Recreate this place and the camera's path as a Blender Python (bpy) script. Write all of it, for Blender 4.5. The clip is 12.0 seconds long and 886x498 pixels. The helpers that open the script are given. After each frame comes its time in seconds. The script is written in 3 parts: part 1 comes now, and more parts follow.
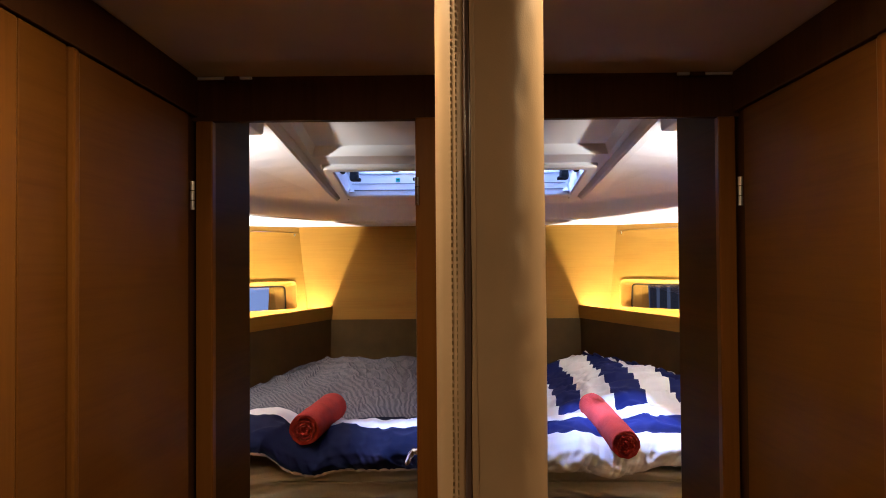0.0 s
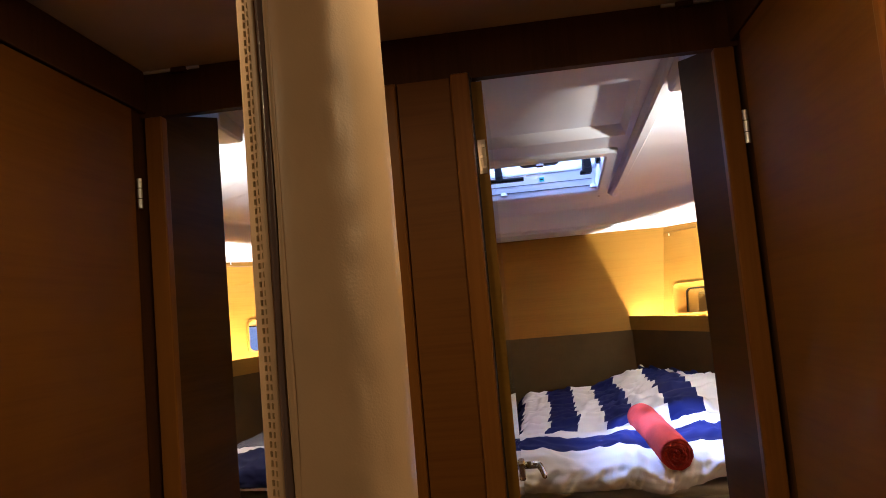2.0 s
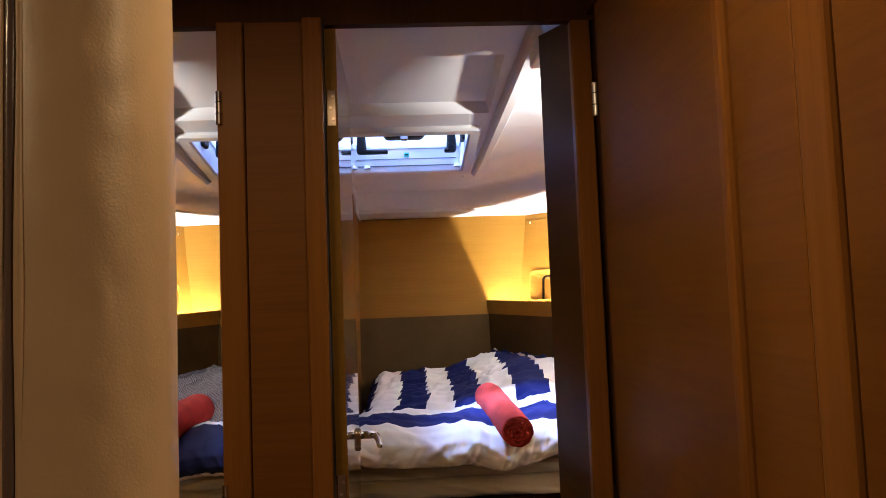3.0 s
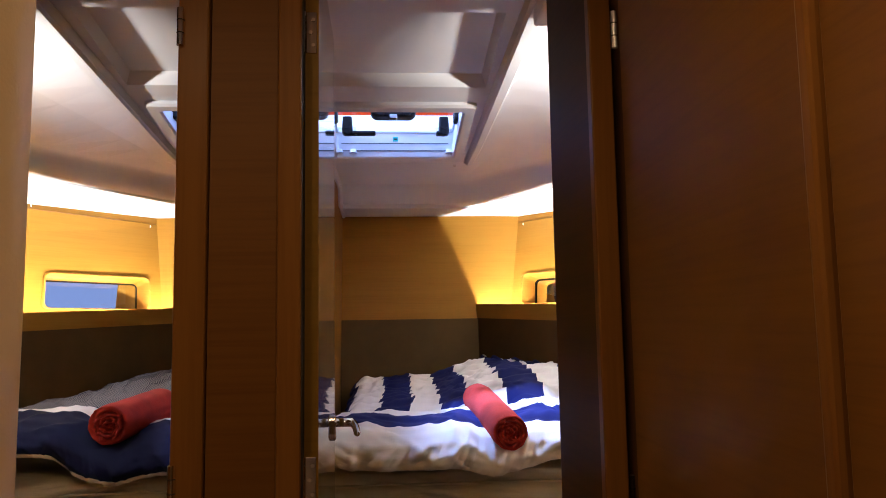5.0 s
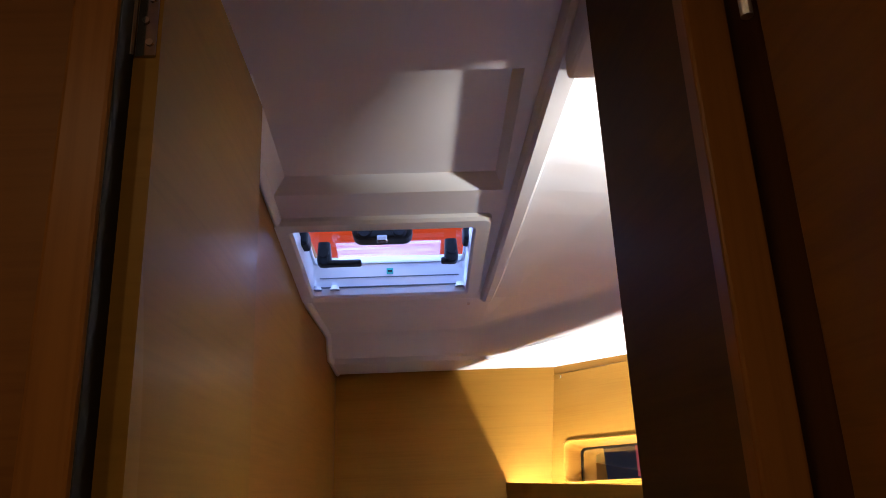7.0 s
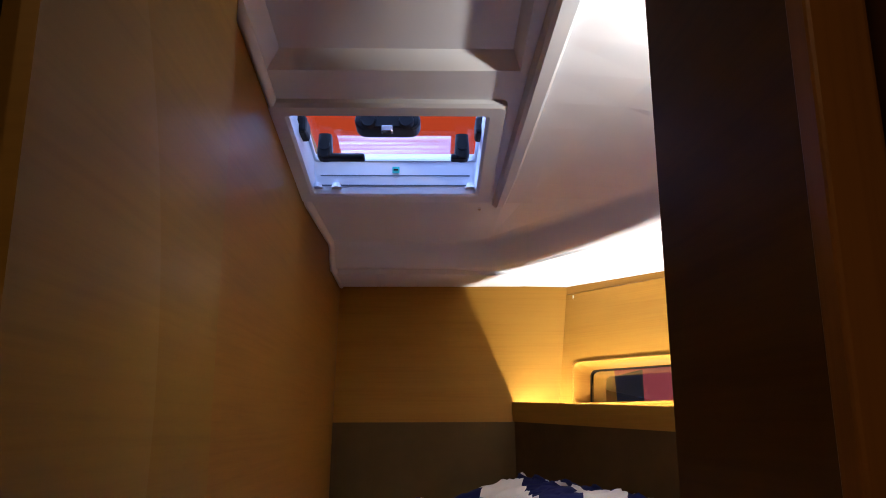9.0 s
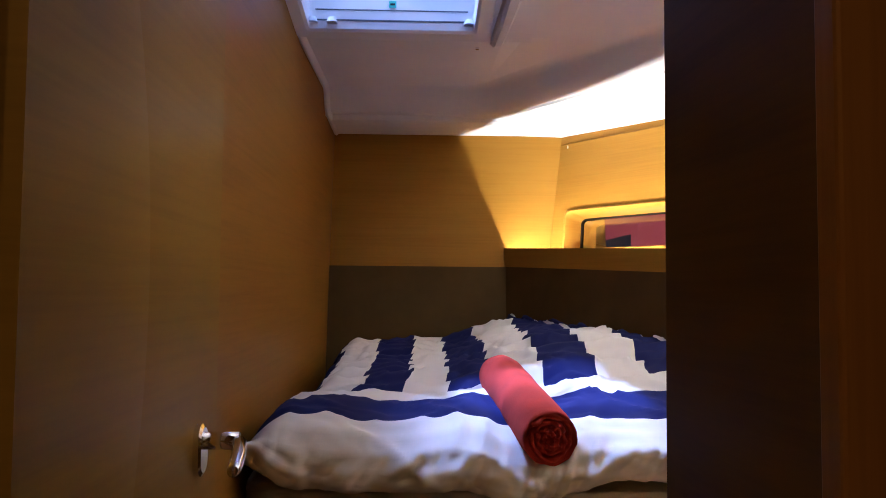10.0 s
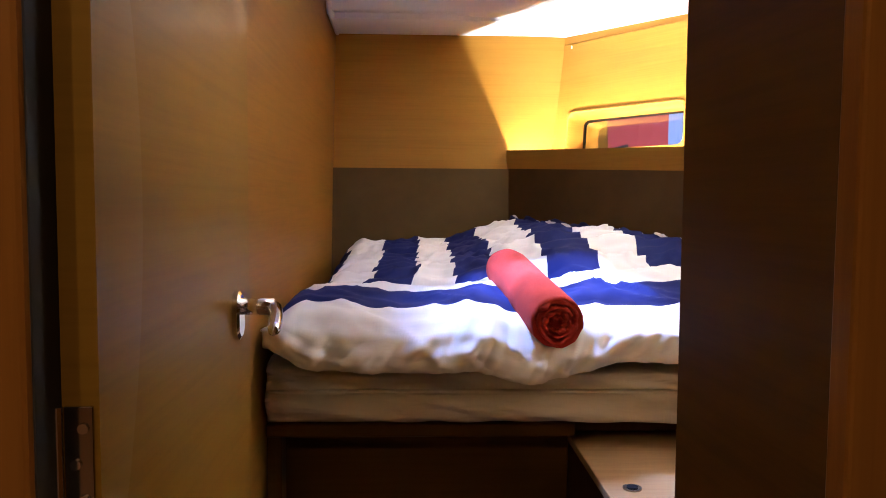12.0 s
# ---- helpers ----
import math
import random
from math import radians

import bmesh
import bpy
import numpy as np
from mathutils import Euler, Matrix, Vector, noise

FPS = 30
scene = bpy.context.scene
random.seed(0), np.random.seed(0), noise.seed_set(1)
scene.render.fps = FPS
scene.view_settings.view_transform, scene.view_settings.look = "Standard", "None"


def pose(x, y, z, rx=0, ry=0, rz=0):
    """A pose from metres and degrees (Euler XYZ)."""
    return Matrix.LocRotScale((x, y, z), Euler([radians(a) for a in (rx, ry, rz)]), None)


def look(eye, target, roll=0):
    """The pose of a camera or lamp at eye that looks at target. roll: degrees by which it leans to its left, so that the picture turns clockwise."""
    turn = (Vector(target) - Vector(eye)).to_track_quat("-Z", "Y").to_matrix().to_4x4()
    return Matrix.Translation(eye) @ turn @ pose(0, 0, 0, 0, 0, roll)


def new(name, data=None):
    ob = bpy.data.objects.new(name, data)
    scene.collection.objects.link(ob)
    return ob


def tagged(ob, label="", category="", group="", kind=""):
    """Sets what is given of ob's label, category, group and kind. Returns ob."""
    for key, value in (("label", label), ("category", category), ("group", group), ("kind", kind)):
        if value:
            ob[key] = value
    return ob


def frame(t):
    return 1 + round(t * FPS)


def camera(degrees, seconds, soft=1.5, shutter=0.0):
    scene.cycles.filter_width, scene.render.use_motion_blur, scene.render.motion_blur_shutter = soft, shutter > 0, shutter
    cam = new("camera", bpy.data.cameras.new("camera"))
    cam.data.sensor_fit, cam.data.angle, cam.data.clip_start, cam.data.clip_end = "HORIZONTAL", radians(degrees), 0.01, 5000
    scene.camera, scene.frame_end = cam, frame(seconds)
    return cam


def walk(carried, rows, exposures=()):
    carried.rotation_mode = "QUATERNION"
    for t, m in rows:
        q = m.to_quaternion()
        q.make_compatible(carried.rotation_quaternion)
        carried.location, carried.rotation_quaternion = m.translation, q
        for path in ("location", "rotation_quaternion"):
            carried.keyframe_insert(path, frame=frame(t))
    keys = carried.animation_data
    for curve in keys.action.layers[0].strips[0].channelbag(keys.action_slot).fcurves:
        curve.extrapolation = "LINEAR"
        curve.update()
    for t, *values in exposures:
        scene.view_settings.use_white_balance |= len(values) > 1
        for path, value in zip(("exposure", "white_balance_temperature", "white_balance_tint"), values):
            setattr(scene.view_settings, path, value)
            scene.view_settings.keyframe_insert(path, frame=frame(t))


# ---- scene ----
cam = camera(61.2, 12.0, soft=0.95)
PATH = [
    (0, (-0.037, -0.013, 1.59), (-0.062, 1.986, 1.631), -0.4),
    (0.5, (-0.008, 0.084, 1.483), (-0.065, 2.081, 1.575), -0.2),
    (1, (0.087, 0.176, 1.43), (-0.047, 2.164, 1.601), -0.2),
    (1.5, (0.174, 0.213, 1.411), (-0.07, 2.191, 1.588), -2.6),
    (2, (0.222, 0.25, 1.396), (0.0, 2.23, 1.579), -5.0),
    (2.5, (0.271, 0.305, 1.353), (0.22, 2.297, 1.522), -3.5),
    (3, (0.295, 0.33, 1.318), (0.402, 2.323, 1.454), -2.2),
    (3.5, (0.309, 0.338, 1.306), (0.47, 2.329, 1.406), -0.4),
    (3.7, (0.311, 0.34, 1.304), (0.462, 2.332, 1.389), -0.0),
    (5.5, (0.286, 0.741, 1.14), (0.443, 2.719, 1.387), -1.8),
    (6, (0.315, 0.936, 1.222), (0.488, 2.911, 1.485), -2.6),
    (6.5, (0.386, 1.287, 1.276), (0.516, 3.243, 1.675), -2.0),
    (6.7, (0.4, 1.354, 1.285), (0.494, 3.288, 1.788), -2.7),
    (8.3, (0.462, 1.655, 1.306), (0.482, 3.518, 2.035), -0.9),
    (8.5, (0.454, 1.652, 1.288), (0.481, 3.536, 1.958), -0.9),
    (9, (0.442, 1.64, 1.226), (0.479, 3.589, 1.673), -0.2),
    (9.5, (0.436, 1.633, 1.166), (0.497, 3.62, 1.387), 0.0),
    (10, (0.428, 1.623, 1.126), (0.489, 3.62, 1.227), 0.5),
    (10.5, (0.428, 1.607, 1.099), (0.477, 3.607, 1.119), 0.6),
    (11, (0.438, 1.595, 1.067), (0.472, 3.593, 0.984), 1.5),
    (11.5, (0.439, 1.599, 1.035), (0.485, 3.591, 0.867), 0.8),
    (12, (0.386, 1.585, 1.071), (0.464, 3.579, 0.942), 0.4),
]
walk(cam, [(t, look(eye, target, roll)) for t, eye, target, roll in PATH],
     exposures=[(t, e, 5500, 12) for t, e in ((0.0, 0.0), (2.2, 0.1), (3.7, 0.25), (5.5, -0.08), (6.0, -0.2), (6.7, -0.44), (8.3, -0.5), (9.2, -0.64), (10.0, -0.36), (10.8, -0.02), (11.4, 0.37), (12.0, 0.6))])

# ---- light ----
world = bpy.data.worlds.new("hall_light")
scene.world = world
world.use_nodes = True
world.node_tree.nodes["Background"].inputs[0].default_value = (0.46, 0.61, 1.0, 1)
world.node_tree.nodes["Background"].inputs[1].default_value = 3.6


def lamp(name, kind, m, energy, color, size=None, size_y=None, angle=None):
    data = bpy.data.lights.new(name, kind)
    data.energy, data.color = energy, color
    if kind == "AREA":
        data.shape = "RECTANGLE" if size_y else "DISK"
        data.size = size
        if size_y:
            data.size_y = size_y
    if kind == "SUN":
        data.angle = radians(angle)
    ob = new(name, data)
    ob.matrix_world = m
    return ob


WARM = (1.0, 0.67, 0.31)
LED = (1.0, 0.87, 0.66)
# hall floodlight high above the deck, falling through the two hatches
lamp("hall_floodlight", "SUN", look((-0.36, 0.02, 1), (0, 0, 0)), 11.0, (0.40, 0.52, 1.0), angle=3)
lamp("hall_ceiling_light", "AREA", look((-1.0, 5.2, 6.2), (0.33, 3.8, 2.1)), 1200, (0.40, 0.52, 1.0), size=0.7)


def led_run(sx, y0, y1, off, z, watts):
    """LED tape along the shelf lip, lying off metres behind it and shining up."""
    base = 0.846 if sx > 0 else 0.886
    a, b = (Vector((sx * (base + off + 0.60 * (5.05 - y)), y, z - 0.045 * (5.05 - y))) for y in (y0, y1))
    run = (b - a).normalized()
    up = Vector((sx * 0.24, 0.10, 1)).normalized()
    side = run.cross(up).normalized()
    up = side.cross(run).normalized()
    rot = Matrix((run, side, up)).transposed().to_4x4()
    lamp("shelf_led_light", "AREA", Matrix.Translation((a + b) / 2) @ rot @ pose(0, 0, 0, 180), watts, LED, size=(b - a).length, size_y=0.005)


for sx in (-1, 1):
    # warm downlights in the passage ceiling and in the saloon behind the walk
    lamp("passage_downlight", "AREA", look((sx * 0.30, 1.06, 2.13), (sx * 0.30, 1.06, 0)), 5.2, WARM, size=0.07)
    lamp("saloon_downlight", "AREA", look((sx * 1.35, 0.2, 2.08), (sx * 1.0, 0.3, 0)), 8.0, WARM, size=0.12)
    led_run(sx, 5.095, 3.15, 0.0335, 1.243, 62)
    # reading light on the forward locker, turned up to the ceiling
    spot = lamp("reading_light", "AREA", look((sx * 1.36, 2.60, 1.86), (sx * 1.15, 2.97, 2.36)), 33.0, LED, size=0.05)
    spot.data.spread = radians(92)


# ---- materials ----
def mat(name, color, rough=0.5, metal=0.0, coat=0.0, spec=0.5):
    m = bpy.data.materials.new(name)
    m.use_nodes = True
    p = m.node_tree.nodes["Principled BSDF"]
    p.inputs["Base Color"].default_value = (*color, 1)
    p.inputs["Roughness"].default_value = rough
    p.inputs["Metallic"].default_value = metal
    p.inputs["Coat Weight"].default_value = coat
    p.inputs["Coat Roughness"].default_value = 0.08
    p.inputs["Specular IOR Level"].default_value = spec
    return m


def node(m, kind, **values):
    n = m.node_tree.nodes.new(kind)
    for key, value in values.items():
        n.inputs[key].default_value = value
    return n


def link(m, a, b):
    m.node_tree.links.new(a, b)


def ramp(m, fac, stops):
    r = m.node_tree.nodes.new("ShaderNodeValToRGB")
    while len(r.color_ramp.elements) < len(stops):
        r.color_ramp.elements.new(0.5)
    for e, (at, color) in zip(r.color_ramp.elements, stops):
        e.position, e.color = at, (*color, 1)
    link(m, fac, r.inputs[0])
    return r.outputs[0]


def coords(m, scale):
    tc = m.node_tree.nodes.new("ShaderNodeTexCoord")
    mp = m.node_tree.nodes.new("ShaderNodeMapping")
    mp.inputs["Scale"].default_value = scale
    link(m, tc.outputs["Object"], mp.inputs["Vector"])
    return mp.outputs["Vector"]


def bump(m, height, strength, distance=0.01):
    b = m.node_tree.nodes.new("ShaderNodeBump")
    b.inputs["Strength"].default_value = strength
    b.inputs["Distance"].default_value = distance
    link(m, height, b.inputs["Height"])
    link(m, b.outputs["Normal"], m.node_tree.nodes["Principled BSDF"].inputs["Normal"])


def wood(name, dark, light, grain, rough=0.40, coat=0.0, spec=0.09):
    """Varnished veneer: long fibres, cloudy tone and fine pores."""
    m = mat(name, light, rough, coat=coat, spec=spec)
    p = m.node_tree.nodes["Principled BSDF"]
    fine = node(m, "ShaderNodeTexNoise", Scale=1.0, Detail=6.0, Roughness=0.65)
    link(m, coords(m, grain), fine.inputs["Vector"])
    broad = node(m, "ShaderNodeTexNoise", Scale=1.0, Detail=3.0, Distortion=0.6)
    link(m, coords(m, tuple(g ** 0.5 * 0.9 for g in grain)), broad.inputs["Vector"])
    mix = m.node_tree.nodes.new("ShaderNodeMath")
    mix.operation = "MULTIPLY_ADD"
    mix.inputs[1].default_value = 0.6
    link(m, fine.outputs["Fac"], mix.inputs[0])
    half = m.node_tree.nodes.new("ShaderNodeMath")
    half.operation = "MULTIPLY"
    half.inputs[1].default_value = 0.4
    link(m, broad.outputs["Fac"], half.inputs[0])
    link(m, half.outputs[0], mix.inputs[2])
    link(m, ramp(m, mix.outputs[0], [(0.30, dark), (0.52, tuple((a + 3 * b) / 4 for a, b in zip(dark, light))), (0.68, light)]), p.inputs["Base Color"])
    bump(m, fine.outputs["Fac"], 0.06, 0.003)
    return m


OAK_H = wood("honey_oak_veneer", (0.236, 0.110, 0.011), (0.292, 0.145, 0.017), (3.0, 3.0, 170.0))
OAK_DOOR = wood("oak_door_veneer", (0.162, 0.083, 0.008), (0.205, 0.106, 0.012), (2.0, 2.0, 90.0), rough=0.5, coat=0.28, spec=0.06)
OAK_MID = wood("orange_oak_partition", (0.172, 0.076, 0.008), (0.220, 0.100, 0.012), (2.0, 2.0, 90.0), rough=0.5, coat=0.15, spec=0.06)
OAK_MID.node_tree.nodes["Principled BSDF"].inputs["Coat Roughness"].default_value = 0.25
OAK_SIDE = wood("amber_oak_veneer", (0.120, 0.042, 0.004), (0.168, 0.065, 0.007), (2.0, 2.0, 85.0), rough=0.5, coat=0.0, spec=0.15)
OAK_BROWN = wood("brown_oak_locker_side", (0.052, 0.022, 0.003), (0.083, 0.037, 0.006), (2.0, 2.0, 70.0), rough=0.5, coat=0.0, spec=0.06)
OAK_V = wood("red_oak_trim", (0.15, 0.055, 0.008), (0.22, 0.089, 0.014), (70.0, 70.0, 2.0), rough=0.35)
OAK_PALE = wood("pale_ply_lid", (0.25, 0.145, 0.062), (0.34, 0.205, 0.095), (4.0, 60.0, 4.0), rough=0.4)
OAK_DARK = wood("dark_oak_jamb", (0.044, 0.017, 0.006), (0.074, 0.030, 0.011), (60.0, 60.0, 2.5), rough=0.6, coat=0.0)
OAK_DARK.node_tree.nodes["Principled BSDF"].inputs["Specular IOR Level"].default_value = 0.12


def lacquer(m):
    """Satin lacquer: a broad sheen seen squarely, close to a mirror at a grazing angle."""
    p = m.node_tree.nodes["Principled BSDF"]
    facing = node(m, "ShaderNodeLayerWeight", Blend=0.5)
    for name, stops in (("Coat Weight", [(0.55, (0.05,) * 3), (0.78, (0.16,) * 3), (0.90, (1.0,) * 3)]), ("Coat Roughness", [(0.55, (0.36,) * 3), (0.78, (0.20,) * 3), (0.90, (0.03,) * 3)])):
        link(m, ramp(m, facing.outputs["Facing"], stops), p.inputs[name])


lacquer(OAK_DOOR)



def cloudy(name, color, amount, scale, rough, fine=0.0, fine_scale=400.0, distance=0.002, coat=0.0):
    m = mat(name, color, rough, coat=coat)
    p = m.node_tree.nodes["Principled BSDF"]
    n = node(m, "ShaderNodeTexNoise", Scale=scale, Detail=5.0)
    link(m, coords(m, (1, 1, 1)), n.inputs["Vector"])
    link(m, ramp(m, n.outputs["Fac"], [(0.3, tuple(c * (1 - amount) for c in color)), (0.7, tuple(min(1, c * (1 + amount * 0.5)) for c in color))]), p.inputs["Base Color"])
    if fine:
        f = node(m, "ShaderNodeTexNoise", Scale=fine_scale, Detail=3.0)
        link(m, coords(m, (1, 1, 1)), f.inputs["Vector"])
        bump(m, f.outputs["Fac"], fine, distance)
    return m


GELCOAT = cloudy("white_gelcoat", (0.70, 0.71, 0.76), 0.05, 3.0, 0.35, 0.05, 60.0)
LINER = cloudy("beige_liner", (0.64, 0.55, 0.47), 0.08, 5.0, 0.8, 0.3, 500.0)
UPHOLSTERY = cloudy("taupe_upholstery", (0.074, 0.045, 0.014), 0.15, 8.0, 0.85, 0.3, 600.0)
# darker copy of the upholstery: the side panel's shade is in its colour
SIDE_PAD = cloudy("shaded_side_upholstery", (0.062, 0.030, 0.006), 0.2, 8.0, 0.85, 0.3, 600.0)
for cloth_mat in (UPHOLSTERY, SIDE_PAD):
    cloth_mat.node_tree.nodes["Principled BSDF"].inputs["Specular IOR Level"].default_value = 0.12
SHEET = cloudy("grey_beige_sheet", (0.62, 0.575, 0.49), 0.08, 6.0, 0.9)
creases = node(SHEET, "ShaderNodeTexNoise", Scale=1.0, Detail=4.0, Distortion=0.8)
link(SHEET, coords(SHEET, (1.8, 3.0, 13.0)), creases.inputs["Vector"])
bump(SHEET, creases.outputs["Fac"], 0.9, 0.024)
RED_FELT = cloudy("red_fleece", (0.47, 0.030, 0.015), 0.25, 14.0, 0.95, 0.6, 350.0, 0.004)
FLOORING = wood("dark_cabin_sole", (0.10, 0.05, 0.025), (0.20, 0.10, 0.05), (60.0, 2.0, 60.0))
CHROME = mat("chrome", (0.82, 0.82, 0.85), 0.12, 1.0)
STEEL = mat("brushed_steel", (0.36, 0.35, 0.35), 0.25, 1.0)
HINGE = mat("polished_hinge_steel", (0.50, 0.49, 0.50), 0.10, 1.0)
DARK_STEEL = mat("dark_steel", (0.09, 0.08, 0.075), 0.3, 1.0)
SATIN = mat("satin_chrome", (0.9, 0.9, 0.92), 0.4, 1.0)
BLACK = mat("black_plastic", (0.008, 0.008, 0.010), 0.5, spec=0.25)
# near-black that paints the shade of narrow gaps
SHADOW_GAP = mat("shadow_gap_black", (0.015, 0.01, 0.008), 0.8)
SEAL = mat("grey_rubber_seal", (0.10, 0.11, 0.14), 0.6)
TEAL = mat("teal_plastic", (0.05, 0.45, 0.42), 0.4)
ALU = mat("anodised_aluminium", (0.6, 0.62, 0.66), 0.3, 1.0)

LEATHER = cloudy("cream_leather", (0.66, 0.47, 0.28), 0.10, 7.0, 0.40, 0.16, 420.0, 0.0012)
WELT = cloudy("dark_leather_welt", (0.16, 0.11, 0.10), 0.1, 10.0, 0.25, 0.2, 200.0, coat=0.3)
STITCH = mat("pale_thread", (0.5, 0.36, 0.18), 0.8)


def glass(name, color, rough=0.0):
    m = bpy.data.materials.new(name)
    m.use_nodes = True
    t = m.node_tree
    t.nodes.remove(t.nodes["Principled BSDF"])
    clear = node(m, "ShaderNodeBsdfTransparent", Color=(*color, 1))
    gloss = node(m, "ShaderNodeBsdfGlossy", Roughness=rough)
    fres = node(m, "ShaderNodeFresnel", IOR=1.45)
    mix = m.node_tree.nodes.new("ShaderNodeMixShader")
    link(m, fres.outputs[0], mix.inputs[0])
    link(m, clear.outputs[0], mix.inputs[1])
    link(m, gloss.outputs[0], mix.inputs[2])
    link(m, mix.outputs[0], t.nodes["Material Output"].inputs[0])
    return m


ACRYLIC = glass("clear_acrylic", (0.92, 0.95, 1.0))


def frosted(name, color, amount):
    m = bpy.data.materials.new(name)
    m.use_nodes = True
    t = m.node_tree
    t.nodes.remove(t.nodes["Principled BSDF"])
    clear = node(m, "ShaderNodeBsdfTransparent")
    milk = node(m, "ShaderNodeBsdfTranslucent", Color=(*color, 1))
    streak = node(m, "ShaderNodeTexNoise", Scale=1.0, Detail=3.0)
    link(m, coords(m, (3, 60, 3)), streak.inputs["Vector"])
    mix = t.nodes.new("ShaderNodeMixShader")
    link(m, ramp(m, streak.outputs["Fac"], [(0.35, (amount * 0.35,) * 3), (0.65, (amount,) * 3)]), mix.inputs[0])
    link(m, clear.outputs[0], mix.inputs[1])
    link(m, milk.outputs[0], mix.inputs[2])
    link(m, mix.outputs[0], t.nodes["Material Output"].inputs[0])
    return m


FROSTED = frosted("frosted_acrylic", (0.8, 0.8, 0.85), 0.22)


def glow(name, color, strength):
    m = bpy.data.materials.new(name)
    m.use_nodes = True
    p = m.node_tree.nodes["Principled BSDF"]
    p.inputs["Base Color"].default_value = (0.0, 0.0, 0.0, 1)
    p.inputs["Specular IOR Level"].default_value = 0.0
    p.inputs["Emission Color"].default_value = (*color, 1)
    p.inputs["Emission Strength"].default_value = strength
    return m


# ---- building helpers ----
def part(name, bm, material, parent=None, label="", s=1, smooth=False):
    """Links a bmesh as one mesh object; s = -1 mirrors it to the port side."""
    if s < 0:
        for v in bm.verts:
            v.co.x = -v.co.x
    bmesh.ops.recalc_face_normals(bm, faces=bm.faces)
    me = bpy.data.meshes.new(name)
    bm.to_mesh(me)
    bm.free()
    me.materials.append(material)
    if smooth:
        me.polygons.foreach_set("use_smooth", [True] * len(me.polygons))
    ob = new(name, me)
    if parent:
        ob.parent = parent
    if label:
        ob["label"] = label
    return ob


def empty(name, label, category="", group="", kind=""):
    return tagged(new(name), label, category, group, kind)


def box(x0, x1, y0, y1, z0, z1, r=0.0, bm=None, seg=2):
    bm = bm or bmesh.new()
    made = bmesh.ops.create_cube(bm, size=1)["verts"]
    for v in made:
        v.co = Vector((x0 + (v.co.x + 0.5) * (x1 - x0), y0 + (v.co.y + 0.5) * (y1 - y0), z0 + (v.co.z + 0.5) * (z1 - z0)))
    if r:
        bmesh.ops.bevel(bm, geom=list({e for v in made for e in v.link_edges}), offset=r, segments=seg, affect="EDGES", profile=0.5)
    return bm


def prism(corners, thick):
    """A slab: a polygon of points, thickened along its normal (away from the room)."""
    bm = bmesh.new()
    vs = [bm.verts.new(c) for c in corners]
    f = bm.faces.new(vs)
    f.normal_update()
    n = f.normal.copy()
    ext = bmesh.ops.extrude_face_region(bm, geom=[f])
    bmesh.ops.translate(bm, vec=n * thick, verts=[g for g in ext["geom"] if isinstance(g, bmesh.types.BMVert)])
    return bm


def rod(a, b, r, r2=None, n=16, bm=None):
    bm = bm or bmesh.new()
    a, b = Vector(a), Vector(b)
    m = Matrix.Translation((a + b) / 2) @ (b - a).to_track_quat("Z", "Y").to_matrix().to_4x4()
    bmesh.ops.create_cone(bm, cap_ends=True, segments=n, radius1=r, radius2=r if r2 is None else r2, depth=(b - a).length, matrix=m)
    return bm


def loft(loops, closed=True, cap=True, bm=None):
    bm = bm or bmesh.new()
    rings = [[bm.verts.new(p) for p in loop] for loop in loops]
    n = len(rings[0])
    for ra, rb in zip(rings, rings[1:]):
        for i in range(n if closed else n - 1):
            bm.faces.new((ra[i], ra[(i + 1) % n], rb[(i + 1) % n], rb[i]))
    if cap and closed:
        bm.faces.new(rings[0])
        bm.faces.new(rings[-1])
    return bm


def round_rect(w, h, r, n=5):
    """Corner-rounded rectangle about the origin, as (u, v) pairs."""
    pts = []
    for cx, cy, a0 in ((w / 2 - r, h / 2 - r, 0), (-w / 2 + r, h / 2 - r, 90), (-w / 2 + r, -h / 2 + r, 180), (w / 2 - r, -h / 2 + r, 270)):
        for i in range(n + 1):
            a = radians(a0 + 90 * i / n)
            pts.append((cx + r * math.cos(a), cy + r * math.sin(a)))
    return pts


SIDES = ((1, "starboard"), (-1, "port"))


